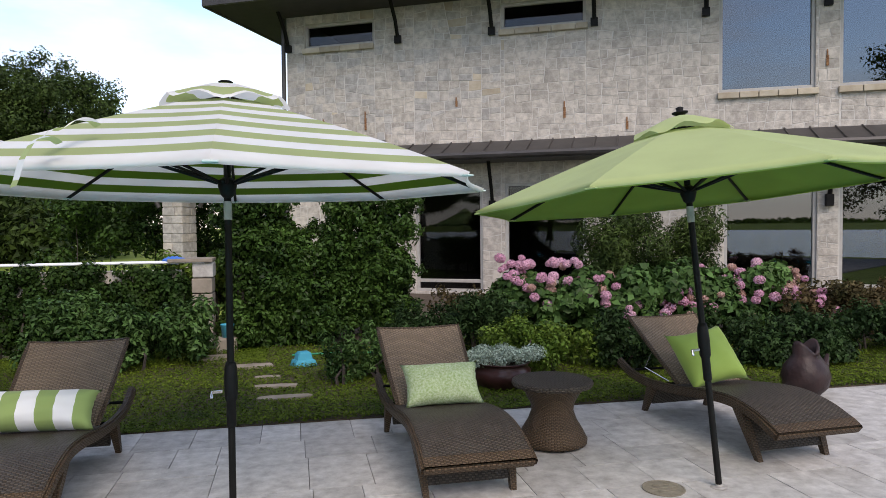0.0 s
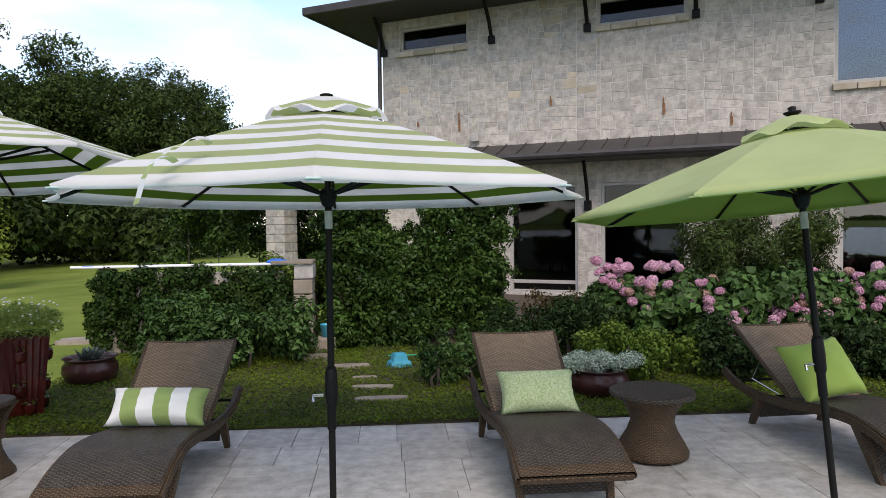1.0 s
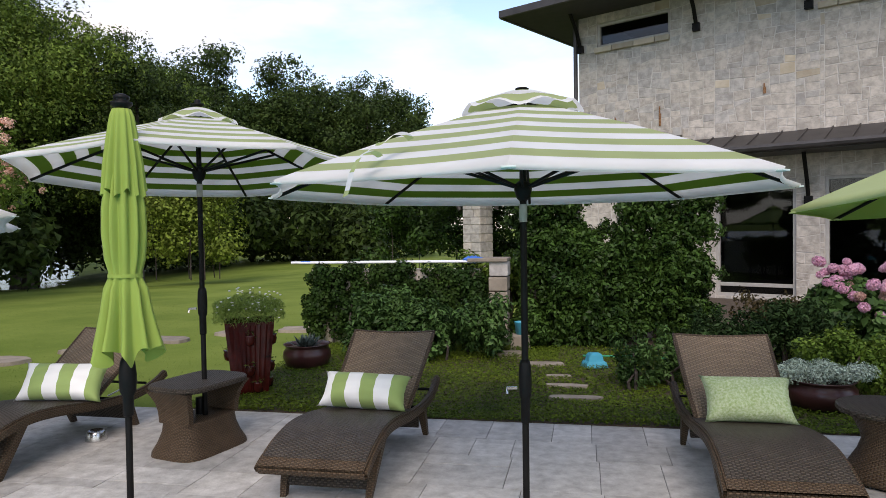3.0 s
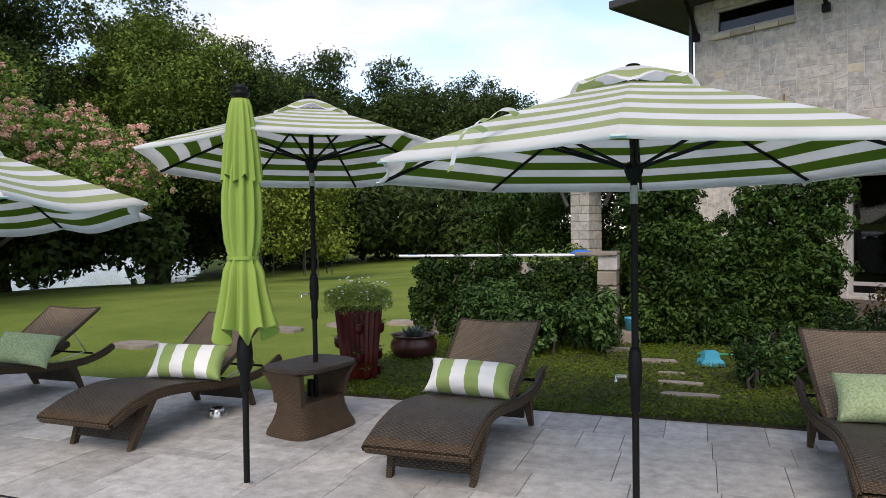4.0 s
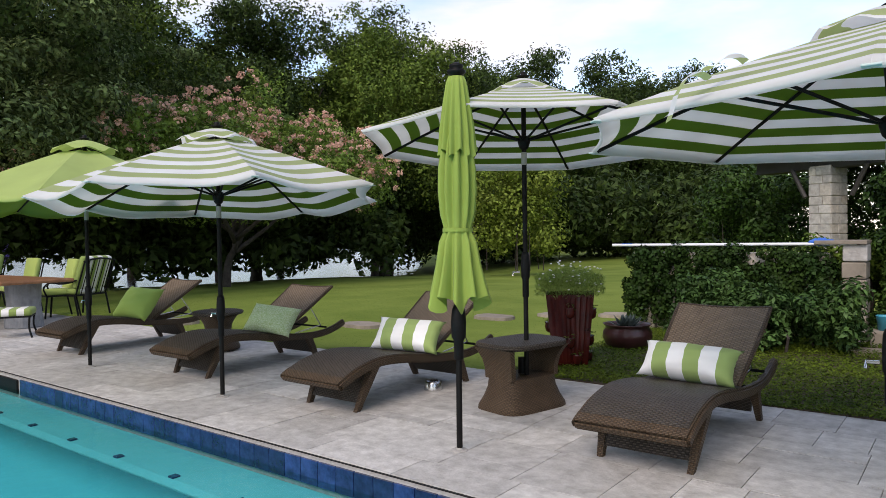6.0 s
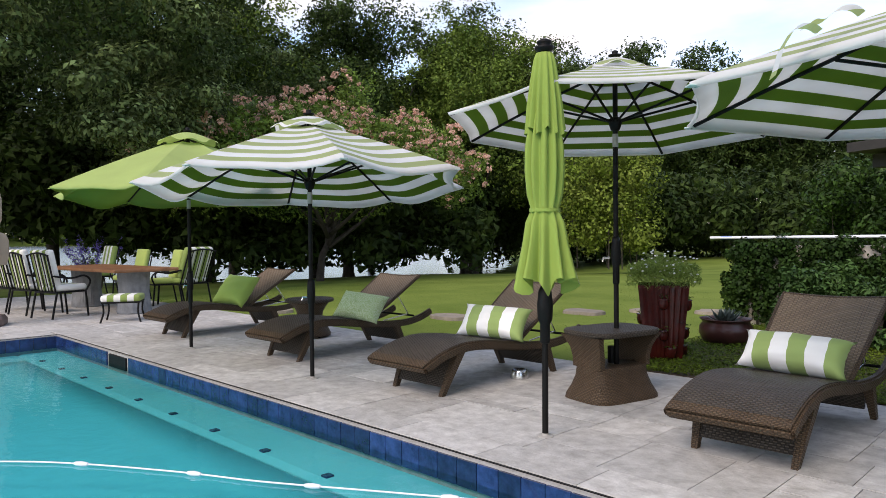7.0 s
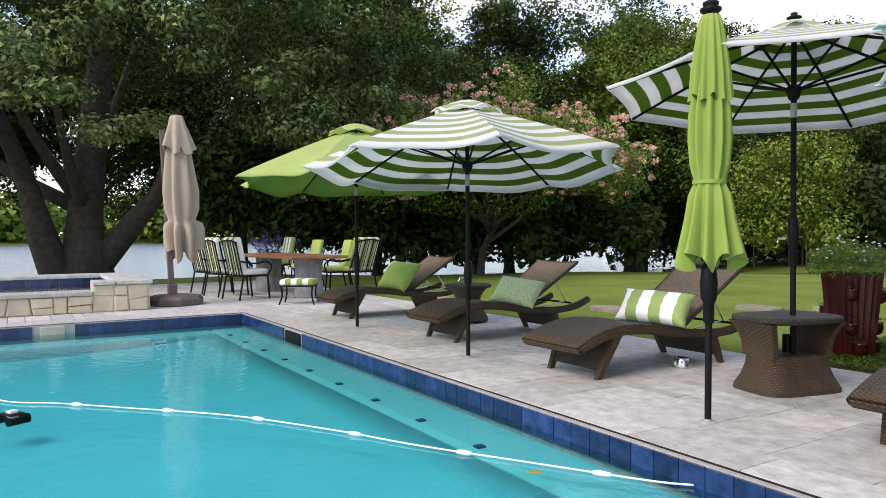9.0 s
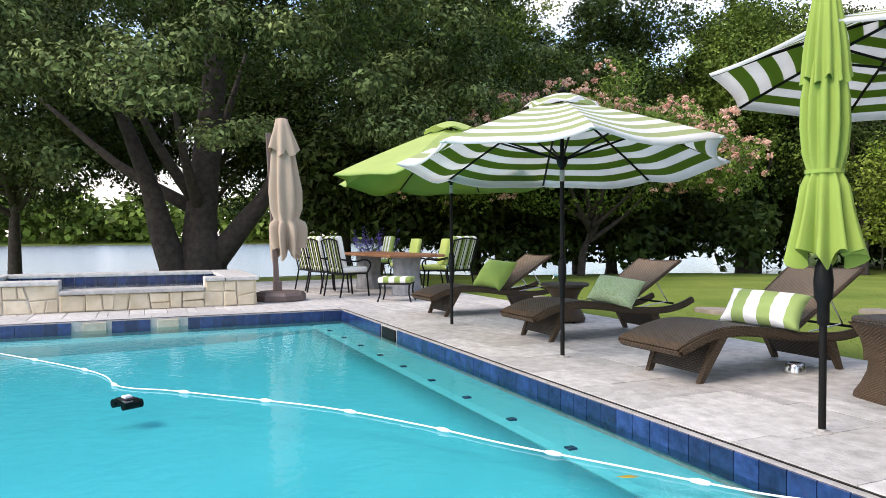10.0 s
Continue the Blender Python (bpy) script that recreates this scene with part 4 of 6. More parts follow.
    edge = [Vector(fr_p) + Vector((0, 0.012, -0.008)) for fr_p in [r[0] for r in rows] + rows[-1][1:] + [r[8] for r in rows[-2::-1]]]
    tube(bm, edge, 0.018, 7)
    part("back_frame", bm, M_WICK, back)
    for sx in (-0.22, 0.22):
        bm = bmesh.new()
        tube(bm, [(sx, 1.62, 0.60), (sx, 1.80, 0.345)], 0.006, 6)
        tube(bm, [(sx, 1.80, 0.345), (sx, 1.42, 0.30)], 0.006, 6)
        part("back_stay", bm, M_STEEL, ob, "thin metal back stay")
    for y, z in ((1.80, 0.33), (1.42, 0.28)):
        bm = bmesh.new()
        tube(bm, [(-0.31, y, z), (0.31, y, z)], 0.012, 6)
        part("crossbar", bm, M_BLACK, ob)
    return ob


LOUNGERS = [(-1.12, 4.06, 0), (1.505, 4.11, 1), (3.86, 4.22, 3), (-3.685, 3.97, -0.5), (-5.82, 4.06, 0.5), (-8.35, 4.01, 1)]
first = make_lounger()
for k, (x, y, a) in enumerate(LOUNGERS):
    m = pose(x, y, 0, 0, 0, a)
    if k == 0:
        first.matrix_basis = m
    else:
        copy_thing(first, m)


def pillow(m, w, h, d, material, label, plump=1.0):
    """A stuffed cushion: thick middle, pinched corners, a slightly uneven face."""
    bm = bmesh.new()
    uvl = bm.loops.layers.uv.verify()
    nu, nv = 22, 16
    faces = []
    for side_ in (1, -1):
        g = []
        for j in range(nv + 1):
            for i in range(nu + 1):
                u, v = -1 + 2 * i / nu, -1 + 2 * j / nv
                puff = ((1 - abs(u) ** 2.6) * (1 - abs(v) ** 2.6)) ** 0.55
                x = u * w / 2 * (1 - 0.07 * (1 - v * v) * abs(u) ** 3 + 0.05 * abs(v) ** 4)
                y = v * h / 2 * (1 - 0.09 * (1 - u * u) * abs(v) ** 3 + 0.07 * abs(u) ** 4)
                wr = 0.006 * math.sin(7 * u + 3 * v) * puff + 0.005 * math.sin(11 * v - 4 * u) * puff
                g.append(bm.verts.new((x, y, side_ * (d * 0.66 * puff * plump + 0.006) + wr)))
        for j in range(nv):
            for i in range(nu):
                q = [g[j * (nu + 1) + i], g[j * (nu + 1) + i + 1], g[(j + 1) * (nu + 1) + i + 1], g[(j + 1) * (nu + 1) + i]]
                f = bm.faces.new(q if side_ > 0 else q[::-1])
                for lp in f.loops:
                    lp[uvl].uv = (min(0.999, max(0.0, lp.vert.co.x / w + 0.5)), min(0.999, max(0, lp.vert.co.y / h + 0.5)))
    bmesh.ops.remove_doubles(bm, verts=bm.verts, dist=0.013)
    ob = new("pillow", finish("pillow", bm, material, True))
    ob.matrix_basis = m
    return tagged(ob, label, "pillow", "pillows on the loungers")


def on_lounger(k, dx, tilt=50, up=0.15, along=1.08, spin=0, yaw=0):
    x, y, a = LOUNGERS[k]
    return pose(x, y, 0, 0, 0, a) @ pose(dx, along, 0.34 + up, tilt, 0, yaw) @ pose(0, 0, 0, 0, 0, spin)


pillow(on_lounger(0, -0.01, up=0.135, spin=-2), 0.65, 0.27, 0.15, M_PSTRIPE, "green and white striped lumbar pillow on a wicker lounger", 1.2)
pillow(on_lounger(1, 0.02), 0.56, 0.33, 0.15, M_PLEAF, "pale green patterned lumbar pillow on a wicker lounger")
pillow(on_lounger(2, -0.08, 52, 0.22, 1.10, 8), 0.52, 0.48, 0.17, M_PGREEN, "plain lime green square pillow on a wicker lounger")
pillow(on_lounger(3, 0.09, spin=-3, yaw=18), 0.63, 0.32, 0.15, M_PSTRIPE, "green and white striped lumbar pillow on a wicker lounger")
pillow(on_lounger(4, 0.24, spin=-7, yaw=20), 0.58, 0.34, 0.15, M_PLEAF, "pale green patterned lumbar pillow on a wicker lounger")
pillow(on_lounger(5, 0.08, 50, 0.20, 1.10, -4, 14), 0.58, 0.48, 0.17, M_PGREEN, "plain lime green square pillow on a wicker lounger")

# ---- trees ----
ro = np.random.default_rng(20)
droop = [(7.4 * math.cos(a) * q, 10.4 * math.sin(a) * q, z + 0.6, 1.05, 1.05, 0.85) for a, q, z in ((ro.uniform(-1.9, 1.9), ro.uniform(0.7, 1.0), ro.uniform(3.2, 5.8)) for _ in range(80))]
droop += [(ro.uniform(-1.0, 5.0), ro.uniform(-11, -3.0), ro.uniform(3.0, 6.0), 0.9, 0.9, 0.8) for _ in range(55)]
# Crown in dark leaves for shaded gaps; pale sprays below paint the lit clumps.
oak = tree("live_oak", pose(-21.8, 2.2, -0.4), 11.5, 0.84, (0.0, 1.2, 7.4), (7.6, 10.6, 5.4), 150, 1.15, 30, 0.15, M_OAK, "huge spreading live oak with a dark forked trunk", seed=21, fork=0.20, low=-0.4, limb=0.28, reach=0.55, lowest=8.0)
for line, r in ((((0.1, 0.2, 0.6), (0.3, 1.2, 1.9), (0.5, 2.0, 3.1), (0.6, 2.4, 5.2)), 0.42), (((0, -0.5, -0.2), (0.1, -1.1, 1.6), (0.1, -1.5, 3.2), (0.0, -2.6, 6.2)), 0.5)):
    part("limb", tube(bmesh.new(), smooth_line(line, 4), [r * (1 - 0.06 * k) for k in range(13)], 9), M_BARK, oak, smooth=True)
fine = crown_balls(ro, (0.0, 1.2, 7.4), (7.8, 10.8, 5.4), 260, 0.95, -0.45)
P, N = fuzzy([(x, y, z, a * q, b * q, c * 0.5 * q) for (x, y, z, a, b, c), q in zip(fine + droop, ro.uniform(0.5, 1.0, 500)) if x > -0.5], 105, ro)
sp = new("lit_leaf_sprays", leaf_mesh("lit_leaf_sprays", P, N, 0.15, M_OAKLIT, 0.5, 0.6, ro))
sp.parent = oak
SILK = ((0.0, 0.0, 3.7), (6.0, 6.0, 2.6), 130, 0.85, -0.25)
silk = tree("silk_tree", pose(-20.1, 14.7, -0.4), 6.2, 0.16, *SILK[:4], 48, 0.15, M_SILKLEAF, "spreading silk tree covered in pink blossom", seed=31, fork=0.3, lean=0.6, low=SILK[4], core=True)
rr = np.random.default_rng(61)
fb = []
for x, y, z, r, _, h in crown_balls(np.random.default_rng(31), *SILK):
    for _ in range(18 if z > 3.4 else 4):
        d = rr.normal(0, 1, 3) + (0, 0, 0.6)
        d /= np.linalg.norm(d)
        k = rr.uniform(0.07, 0.15)
        fb.append((x + d[0] * r * 1.03, y + d[1] * r * 1.03, z + d[2] * h * 1.05, k, k, k * 0.7))
P, N = clumps(fb, 130, rr, 0.6)
bl = new("blossom", leaf_mesh("blossom", P, N, 0.08, M_SILK, 0.9, 0.6, rr))
bl.parent = silk
TREES = [(-24, 27, 13.4, 0), (-20.5, 30, 11.0, 1), (-28, 22, 14.0, 1), (-31, 16, 14.5, 0), (-32, 9.5, 14, 1), (-36, 30, 16, 0), (-30, 34, 16, 1), (-40, 22, 16, 1),
         (-14, 58, 8.0, 2), (-19, 61, 15.4, 2), (-24, 60, 16.8, 2), (-29.5, 56, 16.8, 2), (-35, 54, 16, 0), (-25, 36, 12.6, 0), (-34, 24, 15, 0), (-33.5, 3, 14, 1), (-27, 29.5, 12.5, 1), (-40, 44, 16.5, 1), (-31, -4, 13, 1), (-34, -10, 13, 1), (9.5, -14.5, 13, 1)]
protos = [tree("tree", pose(0, 0, 0), 14.0, 0.28, (0, 0, 8.0), (3.8, 3.8, 5.8), 100, 1.3, 27, 0.20, M_LIGHT, "tall leafy broadleaf tree at the lawn's edge", "trees beyond the lawn", seed=41, fork=0.3),
          tree("tree", pose(0, 0, 0), 14.0, 0.30, (0.3, 0, 7.6), (4.3, 4.3, 6.0), 105, 1.35, 25, 0.20, M_OAK, "tall dark green tree at the lawn's edge", "trees beyond the lawn", seed=43, fork=0.28),
          tree("tree", pose(0, 0, 0), 14.0, 0.35, (0, 0.3, 7.2), (5.2, 5.2, 6.4), 110, 1.6, 17, 0.26, M_OAK, "rounded dark oak far beyond the lawn", "trees beyond the lawn", seed=47, fork=0.25)]
used = set()
for k, (x, y, h, kind_) in enumerate(TREES):
    s = h / 14.0
    m = pose(x, y, ground_z(x, y), 0, 0, (k * 77) % 360)
    if kind_ in used:
        ob = copy_thing(protos[kind_], m)
    else:
        ob = protos[kind_]
        ob.matrix_basis = m
        used.add(kind_)
    ob.scale = (s, s, s)


# ---- shrubs and hedges ----
def shrub(name, balls, density, leaf, material, label, category="shrub", aspect=0.55, up=0.25, seed=5, group="", depth=0.4, tuft=0):
    rng = np.random.default_rng(seed)
    P, N = fuzzy(tufts(balls, rng, tuft, 0.3), density, rng) if tuft else clumps(balls, density, rng, depth)
    P[:, 2] = np.maximum(P[:, 2], 0.0)
    ob = thing(name, None, label, category, group)
    fo = new("foliage", leaf_mesh("foliage", P, N, leaf, material, aspect, up, rng))
    fo.parent = ob
    for b in balls[::max(1, len(balls) // 8)]:
        bm = bmesh.new()
        x, y, z = b[0] + rng.normal(0, 0.05), b[1] + rng.normal(0, 0.05), b[2]
        tube(bm, [(x, y, -0.1), (x + rng.normal(0, 0.04), y + rng.normal(0, 0.04), z * 0.5), (b[0], b[1], z)], [0.022, 0.016, 0.008], 6)
        part("stem", bm, M_BARK, ob)
    return ob


def fill(rng, x0, x1, y0, y1, z0, z1, r, n, wob=0.12):
    return [(rng.uniform(x0, x1), rng.uniform(y0, y1), rng.uniform(z0, z1) + rng.normal(0, wob * r), r * rng.uniform(0.7, 1.2), r * rng.uniform(0.7, 1.2), r * rng.uniform(0.7, 1.1)) for _ in range(n)]


R5 = np.random.default_rng(5)
shrub("laurel_hedge", fill(R5, -2.42, -0.62, 8.75, 9.3, 0.15, 0.60, 0.24, 64), 560, 0.080, M_LAUREL, "glossy green laurel hedge clipped loosely", "hedge", 0.42, 0.7, seed=6, tuft=6)
shrub("climbing_bush", fill(R5, -0.38, 0.25, 10.3, 10.8, 0.2, 2.05, 0.27, 46) + fill(R5, 0.0, 0.75, 10.1, 10.6, 0.15, 1.45, 0.27, 44) + fill(R5, 0.3, 1.1, 10.2, 10.8, 0.3, 1.5, 0.26, 40) + fill(R5, -0.4, 0.9, 9.85, 10.3, 0.05, 0.40, 0.22, 26), 520, 0.074, M_CLIMB, "tall dense climbing evergreen bush with glossy tips", "bush", 0.5, seed=7, tuft=6)
shrub("climbing_bush", fill(R5, 1.05, 2.15, 10.4, 11.0, 0.5, 2.1, 0.27, 60) + fill(R5, 0.75, 2.1, 10.3, 10.8, 0.15, 1.25, 0.25, 60), 480, 0.074, M_CLIMB, "tall loose evergreen bush beside a dark window", "bush", 0.5, seed=17, tuft=6)
shrub("small_shrub", fill(R5, 0.85, 1.7, 7.4, 8.1, 0.06, 0.36, 0.17, 22), 800, 0.06, M_LAUREL, "small feathery green garden shrub", aspect=0.35, seed=8, tuft=5)
shrub("boxwood_hedge", fill(R5, 3.9, 9.0, 7.0, 7.9, 0.1, 0.42, 0.24, 90), 620, 0.06, M_SHRUB, "dark green low hedge along the terrace", "hedge", seed=9, tuft=5)
shrub("lime_shrub", fill(R5, 2.6, 3.9, 7.3, 8.2, 0.1, 0.42, 0.22, 26), 620, 0.055, M_LIMESHRUB, "yellow-green low garden shrub", seed=10, tuft=5)
shrub("nandina", fill(R5, 1.7, 3.2, 8.2, 9.4, 0.15, 0.6, 0.24, 34), 480, 0.065, M_SHRUB, "dark green feathery nandina shrub", aspect=0.35, seed=11, tuft=6)
shrub("hydrangea", fill(R5, 3.2, 7.8, 8.85, 9.6, 0.2, 0.86, 0.25, 110), 250, 0.12, M_LAUREL, "leafy hydrangea bush in full pink bloom", aspect=0.7, seed=12)
shrub("yew", fill(R5, 5.3, 7.5, 10.6, 11.4, 0.3, 1.7, 0.36, 60), 420, 0.09, M_OAK, "dark evergreen yew bush against the house", "bush", aspect=0.25, seed=13)
shrub("ivy", fill(R5, -3.55, -0.98, 9.82, 9.98, 0.1, 1.11, 0.13, 240), 620, 0.052, M_IVY, "dark ivy covering a low garden wall", "ivy", aspect=0.8, seed=14)


def polar(az, d):
    return 0.46 - math.sin(radians(az)) * d, 0.4 + math.cos(radians(az)) * d


R8 = np.random.default_rng(88)
balls = []
for _ in range(360):
    az = R8.uniform(42, 77)
    x, y = polar(az, R8.uniform(27, 33) + 4 * (az < 50))
    r = R8.uniform(0.8, 1.4)
    balls.append((x, y, R8.uniform(0.5 if az < 64 else 1.2 if az < 72 else 2.1, 5.2), r, r, r * 0.8))
for _ in range(230):
    az = R8.uniform(12, 41.5)
    x, y = polar(az, R8.uniform(40, 50))
    r = R8.uniform(0.9, 1.6)
    balls.append((x, y, R8.uniform(0.4, 4.2), r, r, r * 0.9))
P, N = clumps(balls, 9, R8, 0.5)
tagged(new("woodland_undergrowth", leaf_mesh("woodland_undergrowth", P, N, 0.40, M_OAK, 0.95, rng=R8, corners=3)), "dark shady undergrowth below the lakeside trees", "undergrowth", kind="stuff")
balls = []
for _ in range(320):
    az = R8.uniform(25, 105)
    x, y = polar(az, R8.uniform(275, 310))
    r = R8.uniform(4, 8)
    balls.append((x, y, R8.uniform(2, 14), r, r, r))
for _ in range(300):
    az = R8.uniform(100, 240)
    x, y = polar(az, R8.uniform(420, 470))
    r = R8.uniform(3, 5)
    balls.append((x, y, R8.uniform(0, 2), r * 2, r * 2, r * 0.6))
P, N = clumps(balls, 0.16, R8, 0.4)
tagged(new("far_woods", leaf_mesh("far_woods", P, N, 2.8, M_LIGHT, 0.8, rng=R8)), "green woods along the far lake shore", "woods", kind="stuff")
balls = [(*polar(az, d), z, r, r, r * 0.7) for az, d, z, r in ((R8.uniform(-3, 17), R8.uniform(24, 27), R8.uniform(0.5, 3.4), R8.uniform(0.5, 0.9)) for _ in range(110))]
shrub("evergreen_bush", balls, 46, 0.16, M_CLIMB, "broad dark evergreen beyond the porch", "bush", seed=33)
shrub("yellow_bush", [(*polar(az, d), z, r, r, r * 0.8) for az, d, z, r in ((R8.uniform(28.5, 35), R8.uniform(27, 29), R8.uniform(0.8, 4.6), R8.uniform(0.5, 0.85)) for _ in range(70))], 34, 0.15, M_YELLOW, "yellow-green young tree foliage at the lawn's edge", "bush", seed=34)

# ---- groundcover, lawn and stepping stones ----
STEPS = [(0.36, 7.0, 0.52, 0.15), (0.26, 7.5, 0.44, 0.13), (0.16, 7.95, 0.30, 0.12), (-0.05, 8.62, 0.55, 0.22), (-0.55, 9.3, 0.5, 0.3)]
M_FLAG = mat("flagstone", (0.20, 0.17, 0.13), (0.33, 0.28, 0.22), 5, 0.85, 0.5, 30, vary=0.15)


def flagstone(x, y, w, d, z=0.03, seed=1):
    rng = np.random.default_rng(seed)
    bm = bmesh.new()
    n = 14
    lo, hi = [], []
    for j in range(n):
        a = 2 * math.pi * j / n
        r = 1 + rng.uniform(-0.1, 0.1)
        sx, sy = np.sign(math.cos(a)) * abs(math.cos(a)) ** 0.6, np.sign(math.sin(a)) * abs(math.sin(a)) ** 0.6
        hi.append(bm.verts.new((sx * w / 2 * r * 0.96, sy * d / 2 * r * 0.96, z)))
        lo.append(bm.verts.new((sx * w / 2 * r, sy * d / 2 * r, -0.08)))
    bm.faces.new(hi)
    for j in range(n):
        bm.faces.new((lo[j], lo[(j + 1) % n], hi[(j + 1) % n], hi[j]))
    ob = new("stepping_stone", finish("stepping_stone", bm, M_FLAG))
    ob.matrix_basis = pose(x, y, 0, 0, 0, rng.uniform(-8, 8))
    return tagged(ob, "flat brown flagstone sunk in the planting", "stepping stone", "stepping stones")


for k, (x, y, w, d) in enumerate(STEPS):
    flagstone(x, y, w, d, 0.035, k)
for k, (x, y) in enumerate(((-7.2, 8.2), (-6.6, 9.1), (-6.0, 10.1), (-5.2, 10.9), (-4.3, 11.4), (-8.6, 7.4), (-10.2, 6.9))):
    flagstone(x, y, 0.75, 0.5, 0.0, 20 + k)

bm = bmesh.new()
box(bm, (3.0, 7.6, -0.02), (12.4, 2.84, 0.05))
tagged(part("planting_bed", bm, M_SOIL), "dark soil of the planting bed", "soil", kind="structure")
bm = bmesh.new()
box(bm, (6.6, 13.4, -0.03), (13.0, 8.72, 0.06))
tagged(part("house_bed", bm, M_SOIL), "dark soil between the shrubs and the house", "soil", kind="structure")
M_BARBERRY = leafmat("reddish_leaves", (0.045, 0.045, 0.018), (0.11, 0.075, 0.035))
shrub("barberry", fill(R5, 2.5, 3.6, 9.7, 10.3, 0.15, 0.55, 0.22, 26), 420, 0.06, M_BARBERRY, "bronze-green low shrub below the window", aspect=0.5, seed=25, tuft=5)
shrub("barberry", fill(R5, 6.9, 9.6, 8.4, 9.6, 0.15, 0.62, 0.25, 60), 380, 0.07, M_BARBERRY, "bronze-green broad shrub beside the hydrangea", aspect=0.5, seed=26, tuft=5)
rg = np.random.default_rng(70)
n = 140000
P = np.stack([rg.uniform(-3.3, 8.2, n), 6.165 + 3.7 * rg.random(n) ** 1.25, np.zeros(n)], 1)
P[:, 2] = 0.012 + 0.055 * rg.random(n) * (0.6 + 0.5 * np.sin(P[:, 0] * 2.3) * np.sin(P[:, 1] * 3.1 + 1))
keep = np.ones(n, bool)
for x, y, w, d in STEPS:
    keep &= ~((np.abs(P[:, 0] - x) < w * 0.47) & (np.abs(P[:, 1] - y) < d * 0.42))
P = P[keep]
tagged(new("groundcover", leaf_mesh("groundcover", P, np.tile((0.0, -0.2, 1.0), (len(P), 1)), 0.027, M_COVER, 0.6, 0.3, rg)), "low dark green groundcover edging the terrace", "groundcover", kind="stuff")
n = 36000
P = np.stack([rg.uniform(-15, -2.9, n), 6.2 + 9 * rg.random(n) ** 1.4, np.zeros(n)], 1)
P = P[(P[:, 0] < -3.1) | (P[:, 1] > 8.9)]
P[:, 2] = -0.03
M_BLADE = leafmat("grass_blades", (0.10, 0.16, 0.03), (0.17, 0.24, 0.05), island=0.25)
tagged(new("grass", leaf_mesh("grass", P, np.tile((1.0, 0.0, 0.0), (len(P), 1)), 0.022, M_BLADE, 0.18, 0.0, rg)), "short mown grass along the terrace edge", "grass", kind="stuff")

# ---- ivy wall with a stone pier and a pool pole ----
ivy_wall = thing("garden_wall", pose(-2.15, 10.05, 0), "low stone garden wall with a capped pier", "wall", kind="structure")
bm = bmesh.new()
box(bm, (-0.1, 0.05, 0.54), (2.5, 0.24, 1.08))
part("wall_core", bm, M_STONE, ivy_wall)
zz = 0.0
while zz < 1.08:
    hgt = RNG.uniform(0.13, 0.24)
    bm = bmesh.new()
    box(bm, (1.42 + RNG.uniform(-0.01, 0.01), 0.0, zz + hgt / 2), (0.26, 0.36, hgt - 0.012), 0.018)
    part("pier_stone", bm, M_STONE2 if RNG.random() < 0.4 else M_FLAG, ivy_wall)
    zz += hgt
bm = bmesh.new()
box(bm, (1.28, 0.0, zz + 0.02), (0.56, 0.46, 0.05), 0.012)
part("pier_cap", bm, M_FLAG, ivy_wall)
pole_net = thing("pool_pole", pose(-2.3, 9.92, 1.185), "white and blue telescopic pool pole lying on the wall", "pool pole")
M_WHITEPL = mat("white_plastic", (0.68, 0.70, 0.72), (0.78, 0.79, 0.80), 6, 0.4, 0.1, 60)
M_BLUEPL = mat("blue_plastic", (0.02, 0.12, 0.5), (0.03, 0.17, 0.6), 6, 0.4, 0.1, 60)
M_TEAL = mat("teal_plastic", (0.03, 0.30, 0.42), (0.05, 0.36, 0.48), 6, 0.4, 0.1, 60)
for dy, a, b, r in ((0, -1.5, 1.5, 0.02), (-0.07, -1.35, 1.6, 0.016)):
    bm = bmesh.new()
    tube(bm, [(a, dy, 0), (b, dy, 0.01)], r, 10)
    part("pole", bm, M_WHITEPL, pole_net)
bm = bmesh.new()
tube(bm, [(-1.35, 0, 0), (-1.2, 0, 0)], 0.023, 10)
part("grip", bm, M_BLUEPL, pole_net)
bm = bmesh.new()
bmesh.ops.create_icosphere(bm, subdivisions=3, radius=1.0)
for v in bm.verts:
    v.co = Vector((1.22 + v.co.x * 0.15, v.co.y * 0.10, 0.03 + v.co.z * 0.045 * (1 + 0.5 * math.sin(9 * v.co.x) * math.cos(7 * v.co.y))))
part("net", bm, M_BLUEPL, pole_net, "crumpled blue net", smooth=True)

# ---- step stool, bowls and pots ----
stool = thing("step_stool", pose(0.55, 8.55, 0.02, 0, 0, 20) @ Matrix.Scale(0.7, 4), "small turquoise plastic step stool on the groundcover", "stool")
bm = bmesh.new()
for z0, z1, a, b in ((0.0, 0.10, 0.19, 0.16), (0.10, 0.22, 0.13, 0.105)):
    lo = [bm.verts.new((sx * a, sy * a * 0.8, z0)) for sx, sy in ((-1, -1), (1, -1), (1, 1), (-1, 1))]
    hi = [bm.verts.new((sx * b, sy * b * 0.8, z1)) for sx, sy in ((-1, -1), (1, -1), (1, 1), (-1, 1))]
    for j in range(4):
        bm.faces.new((lo[j], lo[(j + 1) % 4], hi[(j + 1) % 4], hi[j]))
    bm.faces.new(hi)
bmesh.ops.bevel(bm, geom=bm.edges[:], offset=0.012, segments=2, affect="EDGES")
part("body", bm, M_TEAL, stool)
bm = bmesh.new()
box(bm, (0, 0, 0.225), (0.17, 0.13, 0.012), 0.005)
part("tread", bm, M_TEAL, stool)
bm = bmesh.new()
M_HOSE = mat("green_hose", (0.02, 0.25, 0.12), (0.03, 0.30, 0.16), 9, 0.4, 0)
